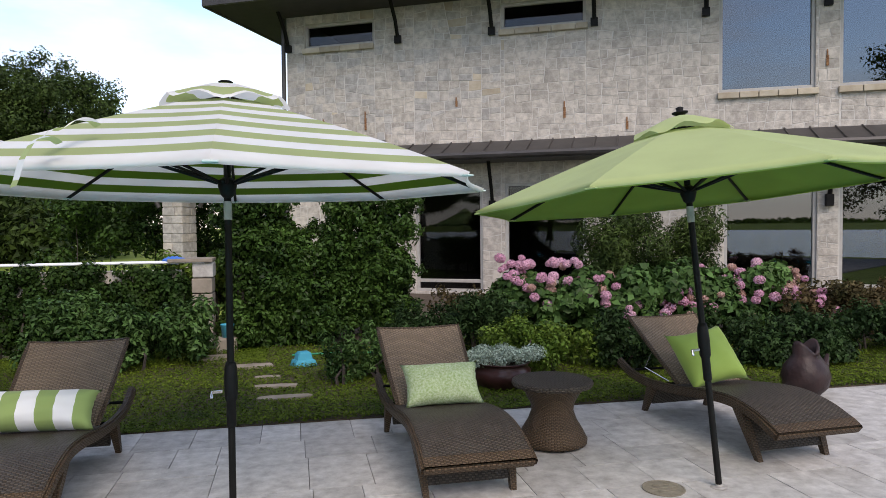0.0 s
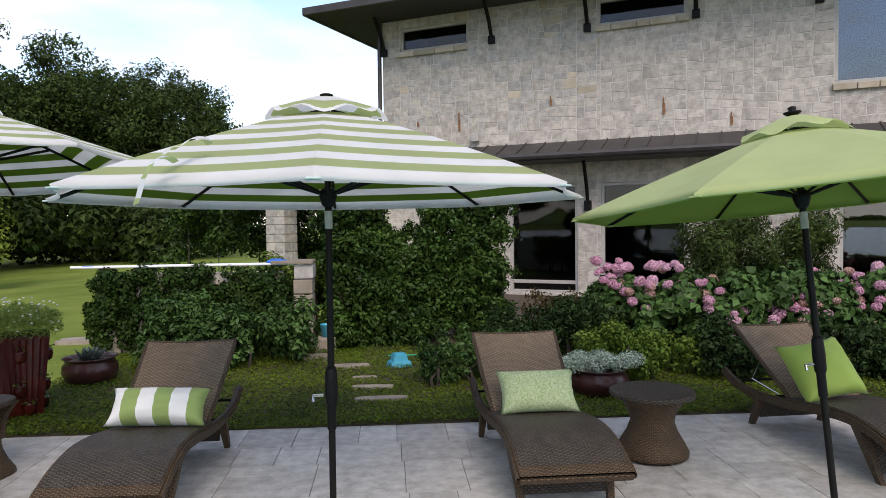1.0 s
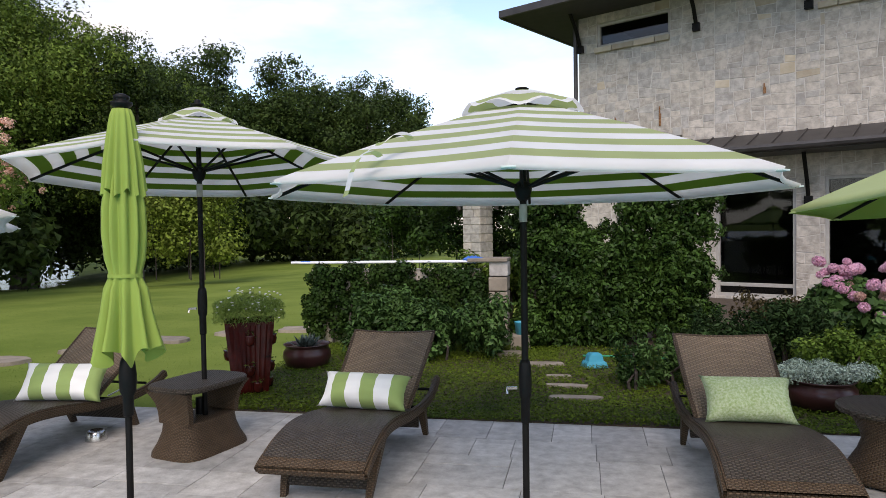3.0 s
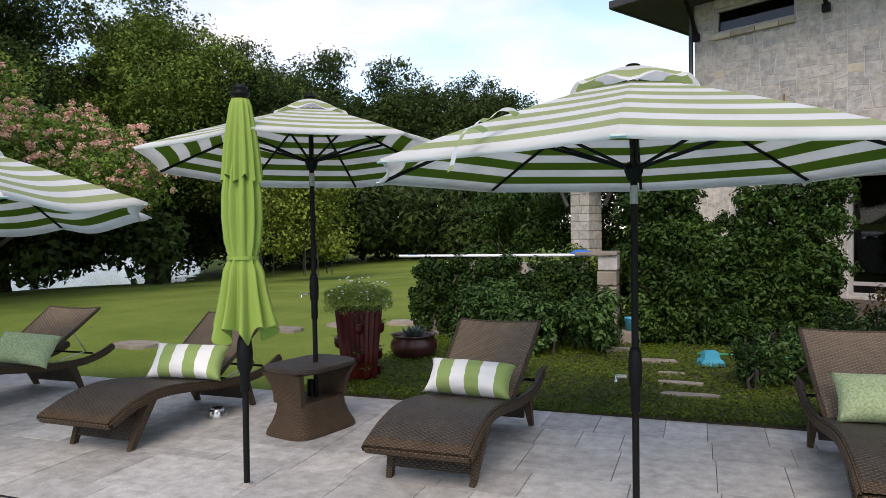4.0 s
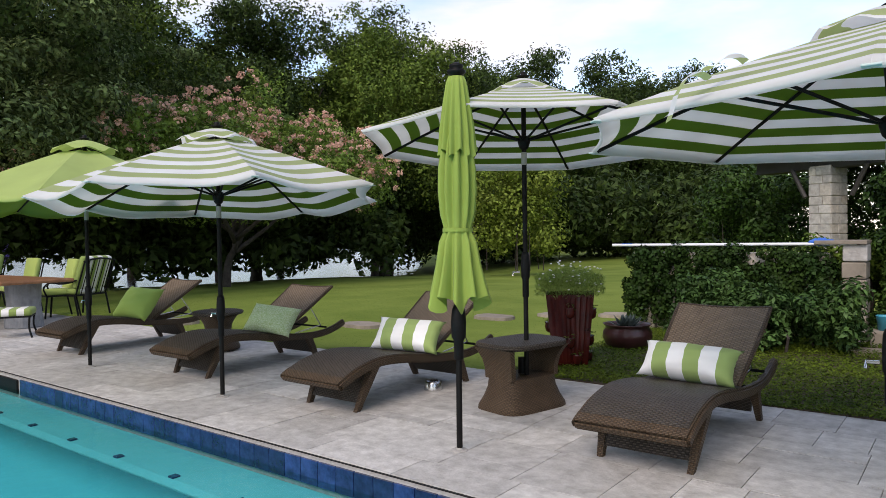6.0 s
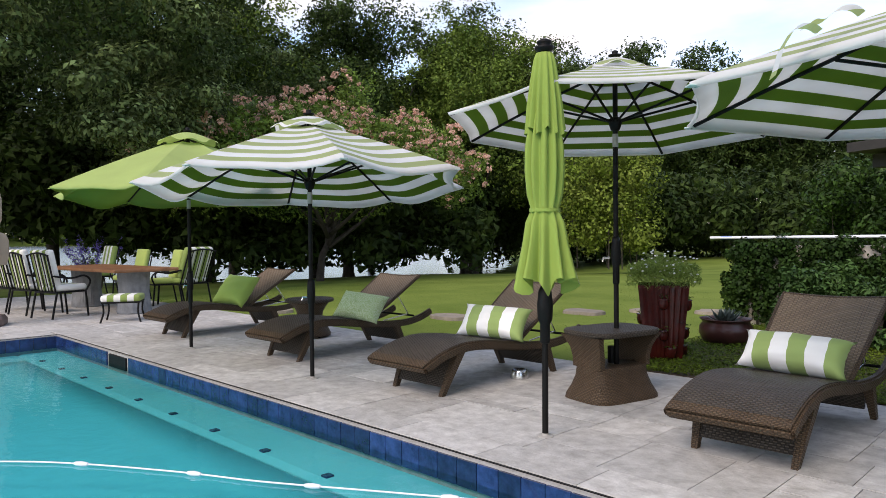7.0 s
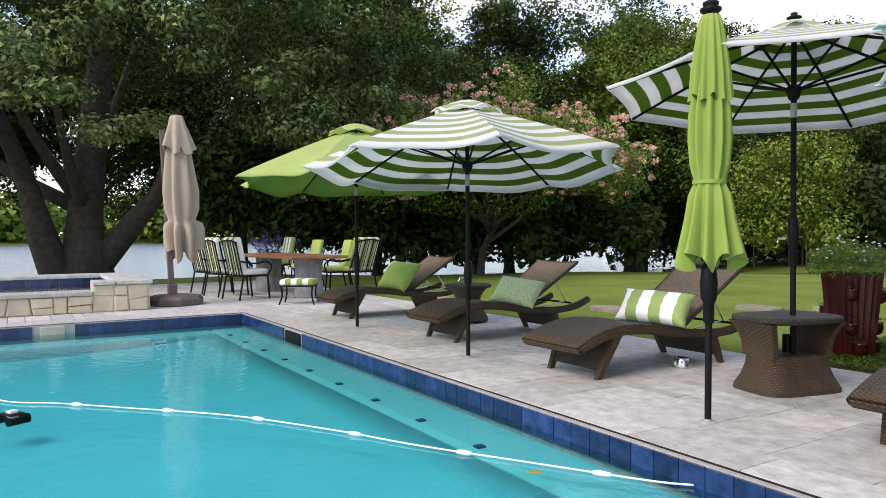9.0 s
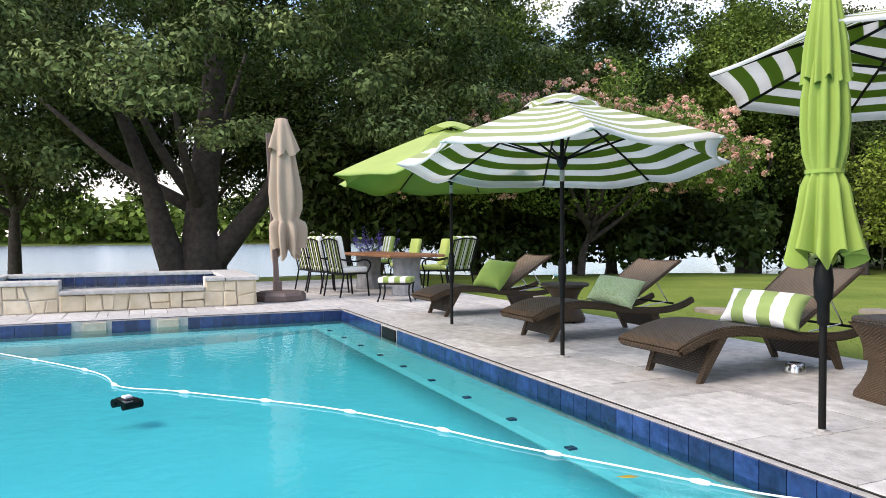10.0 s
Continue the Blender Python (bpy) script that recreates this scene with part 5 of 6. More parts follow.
tube(bm, smooth_line([(-0.15, 0.1, 0.1), (0.0, 0.05, 0.11), (0.3, 0.0, 0.12), (0.55, 0.1, 0.1), (0.9, 0.3, 0.05)], 5), 0.012, 7)
ob = part("garden_hose", bm, M_HOSE)
ob.matrix_basis = pose(0.57, 8.70, 0.0)
tagged(ob, "green garden hose lying beside the stool", "hose")

M_GLAZE = mat("maroon_glaze", (0.028, 0.009, 0.009), (0.06, 0.02, 0.019), 6, 0.3, 0.25, 18)
M_REDGLAZE = mat("oxblood_glaze", (0.032, 0.004, 0.0035), (0.078, 0.010, 0.008), 7, 0.2, 0.25, 18)


def bowl(m, r, h, label):
    ob = thing("planter_bowl", m, label, "planter", "planters")
    bm = lathe(bmesh.new(), [(r * 0.62, 0), (r * 0.85, h * 0.15), (r * 1.0, h * 0.45), (r * 0.97, h * 0.7), (r * 0.86, h * 0.86), (r * 0.9, h * 0.93), (r * 0.98, h), (r * 0.93, h), (r * 0.82, h * 0.88), (r * 0.8, h * 0.8)], 40)
    part("pot", bm, M_GLAZE, ob, smooth=True)
    bm = lathe(bmesh.new(), [(r * 0.81, h * 0.78), (r * 0.81, h * 0.84)], 24)
    part("soil", bm, M_SOIL, ob)
    return ob


b1 = bowl(pose(-2.86, 8.20, 0.0), 0.29, 0.29, "round maroon glazed bowl planted with a grey rosette")
bm = bmesh.new()
for k in range(60):
    a, lift, ln = k * 2.4, 0.25 + 0.9 * (k / 60), 0.22 - 0.08 * (k / 60)
    d = Vector((math.cos(a) * math.cos(lift), math.sin(a) * math.cos(lift), math.sin(lift)))
    sd = d.cross(Vector((0, 0, 1))).normalized() * 0.02
    o = Vector((math.cos(a * 1.7) * 0.06, math.sin(a * 1.7) * 0.06, 0.25))
    f = [bm.verts.new(p) for p in (o - sd, o + d * ln * 0.5 - sd * 1.2, o + d * ln + Vector((0, 0, 0.02)), o + d * ln * 0.5 + sd * 1.2, o + sd)]
    bm.faces.new(f)
M_ROSETTE = leafmat("grey_rosette", (0.05, 0.075, 0.07), (0.11, 0.14, 0.13))
part("rosette", bm, M_ROSETTE, b1)
b2 = bowl(pose(2.50, 7.0, 0.0), 0.30, 0.27, "round maroon glazed bowl spilling silver foliage")
rs = np.random.default_rng(91)
P, N = clumps([(rs.uniform(-0.36, 0.36), rs.uniform(-0.2, 0.2), 0.32 + rs.uniform(-0.03, 0.04), 0.11, 0.11, 0.07) for _ in range(26)], 2600, rs, 0.5)
ob = new("silver_foliage", leaf_mesh("silver_foliage", P, N, 0.026, M_SILVER, 0.45, 0.4, rs))
ob.parent = b2

strawberry = thing("tall_planter", pose(-2.93, 6.88, 0.02, 0, 0, 28) @ Matrix.Diagonal((0.86, 0.86, 0.96, 1)), "tall fluted oxblood glazed planter full of white daisies", "planter", "planters")
bm = bmesh.new()
n = 96
rings = []
for z, w in ((0.0, 0.19), (0.02, 0.20), (0.72, 0.275), (0.76, 0.285), (0.76, 0.26), (0.70, 0.25)):
    ring = []
    for j in range(n):
        a = 2 * math.pi * j / n
        q = max(abs(math.cos(a)), abs(math.sin(a)))
        r = w / q * (1 - 0.06 * (1 / q - 1)) * (1 + (0.022 * math.cos(32 * a) if 0.01 < z < 0.73 else 0))
        ring.append(bm.verts.new((r * math.cos(a), r * math.sin(a), z)))
    rings.append(ring)
for a, b in zip(rings, rings[1:]):
    for j in range(n):
        bm.faces.new((a[j], a[(j + 1) % n], b[(j + 1) % n], b[j]))
bm.faces.new(rings[0][::-1])
bm.faces.new(rings[-1])
part("pot", bm, M_REDGLAZE, strawberry)
for sx, sy, z in ((0, -1, 0.58), (0, -1, 0.26), (1, 0, 0.55), (1, 0, 0.26), (-1, 0, 0.4), (0.3, -1, 0.08), (1, 0.2, 0.08)):
    w = 0.2 + 0.075 * z / 0.74
    bm = bmesh.new()
    lathe(bm, [(0.02, z - 0.07), (0.05, z - 0.05), (0.062, z), (0.055, z + 0.03), (0.066, z + 0.045), (0.05, z + 0.04)], 16)
    for v in bm.verts:
        v.co += Vector((sx * w, sy * w, 0)) if abs(sx) != 0.3 else Vector((0.08, sy * w, 0))
    mid = sum((v.co for v in bm.verts), Vector()) / len(bm.verts)
    cup = part("side_cup", bm, M_REDGLAZE, strawberry, smooth=True)
    sprig = np.random.default_rng(int(z * 100) + 3)
    P = sprig.normal(0, 1, (26, 3)) * (0.035, 0.035, 0.02) + (mid.x, mid.y, z + 0.06)
    ob = new("sprig", leaf_mesh("sprig", P, np.tile((0, 0, 1.0), (26, 1)), 0.045, M_LIMESHRUB, 0.4, 0.2, sprig))
    ob.parent = cup
M_DAISYLEAF = leafmat("daisy_foliage", (0.19, 0.28, 0.055), (0.31, 0.39, 0.11), island=0.3)
n = 3600
a, r = rs.uniform(0, 6.28, n), 0.42 * np.sqrt(rs.random(n))
P = np.stack([r * np.cos(a), r * np.sin(a), 0.74 + (0.34 - 0.30 * r) * rs.random(n) ** 0.7], 1)
ob = new("foliage", leaf_mesh("foliage", P, np.tile((1.0, 0, 0.0), (n, 1)), 0.075, M_DAISYLEAF, 0.13, 0.0, rs))
ob.parent = strawberry
n = 75
a, r = rs.uniform(0, 6.28, n), 0.44 * np.sqrt(rs.random(n))
M_DAISY = mat("white_petals", (0.75, 0.75, 0.70), (0.82, 0.82, 0.80), 30, 0.8, 0)
bm = bmesh.new()
for ang, rad in zip(a, r):
    bmesh.ops.create_icosphere(bm, subdivisions=1, radius=0.016, matrix=Matrix.Translation((rad * math.cos(ang), rad * math.sin(ang), 1.02 + rs.uniform(-0.10, 0.14) - 0.3 * rad)) @ Matrix.Diagonal((1, 1, 0.5, 1)))
tagged(part("daisies", bm, M_DAISY, strawberry, "small white daisies"), kind="stuff")

# ---- tables ----


def hourglass(m, label):
    ob = thing("side_table", m, label, "table", "wicker side tables")
    bm = lathe(bmesh.new(), [(0.255, 0.02), (0.258, 0.05), (0.228, 0.11), (0.18, 0.19), (0.155, 0.26), (0.166, 0.32), (0.205, 0.39), (0.255, 0.445)], 40)
    lay = bm.loops.layers.uv.verify()
    for f in bm.faces:
        cx = f.calc_center_median()
        a0 = math.atan2(cx.y, cx.x)
        for lp in f.loops:
            a = math.atan2(lp.vert.co.y, lp.vert.co.x)
            a += 2 * math.pi * round((a0 - a) / (2 * math.pi))
            lp[lay].uv = (a * 0.21, lp.vert.co.z)
    part("pedestal", bm, M_WICK, ob, smooth=True)
    bm = lathe(bmesh.new(), [(0.26, 0.44), (0.295, 0.445), (0.303, 0.46), (0.30, 0.478), (0.285, 0.485), (0.0005, 0.487)], 48, cap=False)
    part("tabletop", bm, M_WICKTOP, ob, smooth=False)
    for k in range(4):
        bm = bmesh.new()
        tube(bm, [(0.2 * math.cos(k * 1.57), 0.2 * math.sin(k * 1.57), 0), (0.2 * math.cos(k * 1.57), 0.2 * math.sin(k * 1.57), 0.03)], 0.016, 8)
        part("foot", bm, M_BLACK, ob)
    return ob


hourglass(pose(2.34, 5.16, 0), "round hourglass wicker side table beside a lounger")
hourglass(pose(-6.95, 5.40, 0), "round hourglass wicker side table beside a lounger")

tb = thing("umbrella_table", pose(-2.45, 5.12, 0, 0, 0, 76) @ Matrix.Diagonal((0.9, 0.9, 0.97, 1)), "open-sided wicker side table holding an umbrella pole", "table", "wicker side tables")


def lens_ring(w, d, z, n=48):
    """A box outline with soft corners and gently bowed sides."""
    out = []
    for j in range(n):
        a = 2 * math.pi * j / n
        x = math.cos(a)
        y = math.sin(a)
        out.append((w * np.sign(x) * abs(x) ** 0.42, d * np.sign(y) * abs(y) ** 0.52, z))
    return out


def loft(rings):
    bm = bmesh.new()
    vs = [[bm.verts.new(p) for p in r] for r in rings]
    n = len(vs[0])
    for a, b in zip(vs, vs[1:]):
        for j in range(n):
            bm.faces.new((a[j], a[(j + 1) % n], b[(j + 1) % n], b[j]))
    bm.faces.new(vs[0][::-1])
    bm.faces.new(vs[-1])
    return bm


part("base", loft([lens_ring(0.375, 0.27, 0.0), lens_ring(0.37, 0.265, 0.03), lens_ring(0.33, 0.225, 0.10), lens_ring(0.30, 0.195, 0.18), lens_ring(0.29, 0.185, 0.26)]), M_WICK, tb)
part("tabletop", loft([lens_ring(0.365, 0.265, 0.50), lens_ring(0.38, 0.28, 0.515), lens_ring(0.38, 0.28, 0.535), lens_ring(0.37, 0.27, 0.545)]), M_WICKTOP, tb)
for sx in (-1, 1):
    bm = bmesh.new()
    rows = []
    for z, w, d in ((0.25, 0.285, 0.165), (0.33, 0.288, 0.17), (0.40, 0.305, 0.18), (0.46, 0.335, 0.205), (0.505, 0.362, 0.235)):
        rows.append([bm.verts.new((sx * (w - t), y, z)) for t, y in ((0, -d), (0, d), (0.05, d), (0.05, -d))])
    for a, b in zip(rows, rows[1:]):
        for j in range(4):
            bm.faces.new((a[j], a[(j + 1) % 4], b[(j + 1) % 4], b[j]))
    bmesh.ops.recalc_face_normals(bm, faces=bm.faces)
    part("side_support", bm, M_WICK, tb)
bm = bmesh.new()
tube(bm, [(0, 0, 0.27), (0, 0, 0.40)], 0.032, 14)
part("pole_sleeve", bm, M_BLACK, tb)

# ---- fish vase, floor drain, steel bowl ----
bm = bmesh.new()
rings = []
for z, r in ((0, 0.13), (0.02, 0.16), (0.12, 0.255), (0.24, 0.285), (0.36, 0.255), (0.45, 0.19), (0.50, 0.155), (0.56, 0.16), (0.60, 0.145), (0.585, 0.12), (0.48, 0.11)):
    ring = []
    for j in range(40):
        a = 2 * math.pi * j / 40
        rr = r * (1 + (0.10 * math.cos(2 * a) if z > 0.42 else 0.015 * math.cos(14 * a + 30 * z)))
        zz = z + (0.07 * math.cos(2 * a) if z > 0.52 else 0)
        ring.append(bm.verts.new((rr * math.cos(a), rr * math.sin(a) * 0.92, zz)))
    rings.append(ring)
for a, b in zip(rings, rings[1:]):
    for j in range(40):
        bm.faces.new((a[j], a[(j + 1) % 40], b[(j + 1) % 40], b[j]))
bm.faces.new(rings[0][::-1])
tail = [[bm.verts.new(p) for p in q] for q in (((0.25, -0.04, 0.30), (0.25, 0.04, 0.30), (0.25, 0.04, 0.18), (0.25, -0.04, 0.18)), ((0.36, -0.03, 0.34), (0.36, 0.03, 0.34), (0.36, 0.03, 0.20), (0.36, -0.03, 0.20)), ((0.44, -0.02, 0.46), (0.44, 0.02, 0.46), (0.44, 0.02, 0.06), (0.44, -0.02, 0.06)))]
for a, b in zip(tail, tail[1:]):
    for j in range(4):
        bm.faces.new((a[j], a[(j + 1) % 4], b[(j + 1) % 4], b[j]))
bm.faces.new(tail[-1])
bmesh.ops.recalc_face_normals(bm, faces=bm.faces)
M_CLAY = mat("dark_red_clay", (0.017, 0.010, 0.011), (0.040, 0.022, 0.021), 9, 0.45, 0.5, 26, spec=0.25)
ob = part("fish_vase", bm, M_CLAY, smooth=True)
ob.matrix_basis = pose(5.17, 5.95, 0.0, 0, 0, 18) @ Matrix.Scale(0.80, 4)
tagged(ob, "dark clay vase shaped like an open-mouthed fish", "vase")
drain = thing("drain_cover", pose(2.68, 4.15, 0.002), "round tan cast drain cover let into the paving", "drain cover")
bm = lathe(bmesh.new(), [(0.13, 0.0), (0.13, 0.006), (0.122, 0.008), (0.118, 0.005), (0.0005, 0.005)], 40, cap=False)
M_BRASS = mat("weathered_brass", (0.16, 0.14, 0.10), (0.27, 0.24, 0.18), 20, 0.6, 0.5, 70)
part("plate", bm, M_BRASS, drain)
for y, w in ((0.045, 0.10), (0.0, 0.16), (-0.045, 0.12)):
    bm = bmesh.new()
    box(bm, (0, y, 0.008), (w, 0.016, 0.004), 0.002)
    part("raised_bar", bm, M_BRASS, drain)
ob = part("pet_bowl", lathe(bmesh.new(), [(0.082, 0.0), (0.084, 0.012), (0.07, 0.06), (0.066, 0.075), (0.055, 0.08), (0.05, 0.05), (0.0005, 0.045)], 32, cap=False), M_STEEL, smooth=True)
ob.matrix_basis = pose(-3.40, 5.17, 0.0)
tagged(ob, "small stainless steel bowl on the paving", "bowl")

# ---- hydrangea blooms ----
rh = np.random.default_rng(101)
M_PINKDRY = leafmat("fading_petals", (0.50, 0.30, 0.26), (0.62, 0.42, 0.36), 0.3, 0.8, 0.2)
bloom_meshes = []
for k in range(5):
    P, N = clumps([(0, 0, 0, 0.10, 0.10, 0.08)], 3000, rh, 0.25)
    bloom_meshes.append(leaf_mesh("bloom", P, N, 0.030, M_PINKDRY if k == 4 else M_PINK, 0.95, 0.0, rh))
hyd = bpy.data.objects["hydrangea"]
for k in range(190):
    x = rh.uniform(3.15, 7.9)
    t = rh.random()
    y = 8.62 + 0.8 * t
    z = 0.54 + 0.42 * t + 0.12 * math.sin(x * 2.1) + (0.07 if x < 4.6 else -0.06) + rh.normal(0, 0.09)
    if 4.9 < x < 5.5 and rh.random() < 0.6:
        continue
    b = new("bloom", bloom_meshes[rh.integers(0, 5)])
    b.parent = hyd
    s = rh.uniform(0.52, 0.84)
    b.matrix_basis = pose(x, y, z, rh.uniform(-30, 30), rh.uniform(-30, 30), rh.uniform(0, 360)) @ Matrix.Diagonal((s, s, s, 1))

# ---- spa ----
SX0, SX1, SY0, SY1 = -13.6, -10.95, -2.0, 2.2
M_TANROUGH = mat("rough_cream_limestone", (0.52, 0.42, 0.28), (0.70, 0.61, 0.46), 3.2, 0.9, 0.9, 14, vary=0.12, detail=8)
spa = thing("spa", None, "raised cream limestone spa with a blue tiled spillway", "spa", kind="structure")
bm = bmesh.new()
for c, s in ((((SX0 + SX1) / 2, SY1 - 0.22, 0.2), (SX1 - SX0 - 0.04, 0.40, 0.40)), (((SX0 + SX1) / 2, SY0 + 0.22, 0.2), (SX1 - SX0 - 0.04, 0.40, 0.40)),
             ((SX0 + 0.22, (SY0 + SY1) / 2, 0.2), (0.40, SY1 - SY0 - 0.9, 0.40)), ((SX1 - 0.2, 1.61, 0.2), (0.36, 0.36, 0.40)), ((SX1 - 0.2, -1.06, 0.2), (0.36, 0.98, 0.40)),
             ((SX1 - 0.22, 0.43, 0.13), (0.34, 2.0, 0.26)), (((SX0 + SX1) / 2, (SY0 + SY1) / 2, 0.02), (SX1 - SX0 - 0.5, SY1 - SY0 - 0.5, 0.03))):
    box(bm, c, s)
part("core", bm, M_MORTAR, spa)
for x0, x1, y0, y1, z in ((SX0, SX1 + 0.04, SY1 - 0.46, SY1 + 0.05, 0.43), (SX0, SX1 + 0.04, SY0 - 0.05, SY0 + 0.46, 0.43), (SX0 - 0.05, SX0 + 0.46, SY0 + 0.47, SY1 - 0.47, 0.43),
                          (SX1 - 0.42, SX1 + 0.05, 1.43, SY1 - 0.47, 0.43), (SX1 - 0.42, SX1 + 0.05, SY0 + 0.47, -0.57, 0.43), (SX1 - 0.42, SX1 + 0.07, -0.56, 1.42, 0.285)):
    bm = bmesh.new()
    box(bm, ((x0 + x1) / 2, (y0 + y1) / 2, z), (x1 - x0, y1 - y0, 0.06), 0.014)
    part("coping_slab", bm, M_PAVER, spa)
bm = bmesh.new()
box(bm, ((SX0 + SX1) / 2, (SY0 + SY1) / 2, 0.30), (SX1 - SX0 - 0.9, SY1 - SY0 - 0.9, 0.01))
part("spa_water", bm, M_WATER, spa)
rng = np.random.default_rng(77)
for m_face, spans in ((pose(SX1 - 0.012, 0, 0, 0, 0, 90), ((SY0, -0.58, 0.40), (-0.58, 1.43, 0.255), (1.43, SY1, 0.40))),
                      (pose(0, SY1 - 0.012, 0, 0, 0, 180), ((-SX1 + 0.03, -SX0, 0.40),))):
    stones = []
    for a, b, top in spans:
        mosaic(rng, [Vector((a, 0)), Vector((b, 0)), Vector((b, top)), Vector((a, top))], 0.48, 0.14, stones)
    for poly in stones:
        sv, sf, mid = stone_rings(poly, rng, 0.006, 0.026, 0.16)
        me = bpy.data.meshes.new("stone")
        me.from_pydata(sv, [], sf)
        me.materials.append(M_TANROUGH)
        st = new("stone", me)
        st.parent = spa
        st.matrix_basis = m_face
tile_mesh_bm = bmesh.new()
box(tile_mesh_bm, (0, 0, 0), (1, 1, 1), 0.03)
TILE = finish("tile", tile_mesh_bm, M_TILE)


def tile(parent, x, y, z, w, d, h):
    t = new("tile", TILE)
    t.parent = parent
    t.matrix_basis = Matrix.Translation((x, y, z)) @ Matrix.Diagonal((w, d, h, 1))


for k in range(20):
    tile(spa, SX0 + 0.43, SY0 + 0.55 + k * 0.165, 0.35, 0.02, 0.158, 0.11)
for k in range(10):
    tile(spa, SX0 + 0.55 + k * 0.165, SY1 - 0.43, 0.35, 0.158, 0.02, 0.11)

# ---- dining set ----
M_CUSH = striped("cushion_stripes", (0.74, 0.73, 0.68), (0.22, 0.30, 0.08), 6, 0, 0, 0)
M_WOOD = mat("oiled_wood", (0.20, 0.085, 0.035), (0.32, 0.15, 0.07), 6, 0.45, 0.3, 60)
M_DRUM = mat("grey_slate", (0.16, 0.17, 0.18), (0.26, 0.27, 0.28), 7, 0.7, 0.6, 20)


def cushion_mesh(w, d, t):
    bm = bmesh.new()
    box(bm, (0, 0, 0), (w, d, t), t * 0.38)
    lay = bm.loops.layers.uv.verify()
    for f in bm.faces:
        for lp in f.loops:
            lp[lay].uv = (min(0.999, max(0, lp.vert.co.x / w + 0.5)), lp.vert.co.y / d + 0.5)
    return bm


def dining_chair(m, label, w=0.52, seat_z=0.40, cushion=M_CUSH, name="dining_chair", group="chairs round the dining table", recline=12):
    """Front is local -y."""
    ob = thing(name, m, label, "chair", group)
    h = w / 2
    for sx in (-1, 1):
        for y0, y1, z1 in ((-0.24, -0.28, seat_z), (0.22, 0.30, seat_z)):
            bm = bmesh.new()
            tube(bm, smooth_line([(sx * h, y1, 0), (sx * h, (y0 + y1) / 2, seat_z * 0.5), (sx * h, y0, z1)], 3), 0.016, 7)
            part("leg", bm, M_BLACK, ob)
        bm = bmesh.new()
        tube(bm, smooth_line([(sx * h, -0.25, seat_z), (sx * (h + 0.03), -0.30, seat_z + 0.14), (sx * (h + 0.03), -0.2, seat_z + 0.23), (sx * (h + 0.01), 0.0, seat_z + 0.20), (sx * h, 0.27, seat_z + 0.24)], 4), 0.015, 7)
        part("armrest", bm, M_BLACK, ob)
    bm = bmesh.new()
    box(bm, (0, -0.01, seat_z - 0.01), (w, 0.5, 0.025), 0.006)
    part("seat_frame", bm, M_BLACK, ob)
    t = math.tan(radians(recline))
    bm = bmesh.new()
    for k in range(7):
        x = -h + 0.02 + (w - 0.04) * k / 6
        r = 0.014 if k in (0, 6) else 0.008
        tube(bm, [(x, 0.23, seat_z), (x * 1.02, 0.23 + 0.58 * t, seat_z + 0.58 - 0.03 * abs(k - 3) / 3)], r, 6)
    tube(bm, [(-h, 0.235 + 0.55 * t, seat_z + 0.545), (-h * 0.5, 0.235 + 0.57 * t, seat_z + 0.575), (0, 0.235 + 0.58 * t, seat_z + 0.59), (h * 0.5, 0.235 + 0.57 * t, seat_z + 0.575), (h, 0.235 + 0.55 * t, seat_z + 0.545)], 0.014, 6)
    part("backrest_frame", bm, M_BLACK, ob)
    c = part("seat_cushion", cushion_mesh(w - 0.03, 0.50, 0.10), cushion, ob, smooth=True)
    c.matrix_basis = pose(0, -0.03, seat_z + 0.055)
    c = part("back_cushion", cushion_mesh(w - 0.05, 0.56, 0.10), cushion, ob, smooth=True)
    c.matrix_basis = pose(0, 0.165 + 0.3 * t, seat_z + 0.36, 90 - recline, 0, 0)
    return ob


chair = dining_chair(pose(-11.95, 3.98, 0, 0, 0, 197) @ Matrix.Scale(1.06, 4), "black metal dining chair with striped green cushions")
for x, y, a in ((-12.85, 3.86, 194), (-13.75, 3.80, 190), (-16.2, 6.0, 6)):
    copy_thing(chair, pose(x, y, 0, 0, 0, a))
M_CUSHLIME = plain_cloth("lime_cushion", (0.36, 0.45, 0.12), 0)
lime = dining_chair(pose(-14.32, 6.0, 0, 0, 0, 2), "black metal dining chair with plain lime cushions", cushion=M_CUSHLIME)
copy_thing(lime, pose(-12.68, 6.0, 0, 0, 0, -8))
dining_chair(pose(-12.6, 6.35, 0, 0, 0, -70) @ Matrix.Scale(1.1, 4), "wide black metal armchair with thick striped cushions", 0.66, 0.36, name="armchair", group="", recline=20)
ott = thing("ottoman", pose(-10.55, 4.45, 0, 0, 0, 60), "black metal ottoman with a striped cushion", "ottoman")
for sx, sy in ((-1, -1), (1, -1), (1, 1), (-1, 1)):
    bm = bmesh.new()
    tube(bm, smooth_line([(sx * 0.28, sy * 0.24, 0), (sx * 0.24, sy * 0.20, 0.15), (sx * 0.25, sy * 0.21, 0.30)], 3), 0.014, 7)
    part("leg", bm, M_BLACK, ott)
bm = bmesh.new()
box(bm, (0, 0, 0.30), (0.54, 0.46, 0.025), 0.006)
part("frame", bm, M_BLACK, ott)
c = part("cushion", cushion_mesh(0.56, 0.48, 0.10), M_CUSH, ott, smooth=True)
c.matrix_basis = pose(0, 0, 0.36)
table = thing("dining_table", pose(-12.55, 4.95, 0, 0, 0, 4), "wooden dining table on grey drum bases", "table")
bm = bmesh.new()
box(bm, (0, 0, 0.735), (2.9, 1.1, 0.055), 0.02)
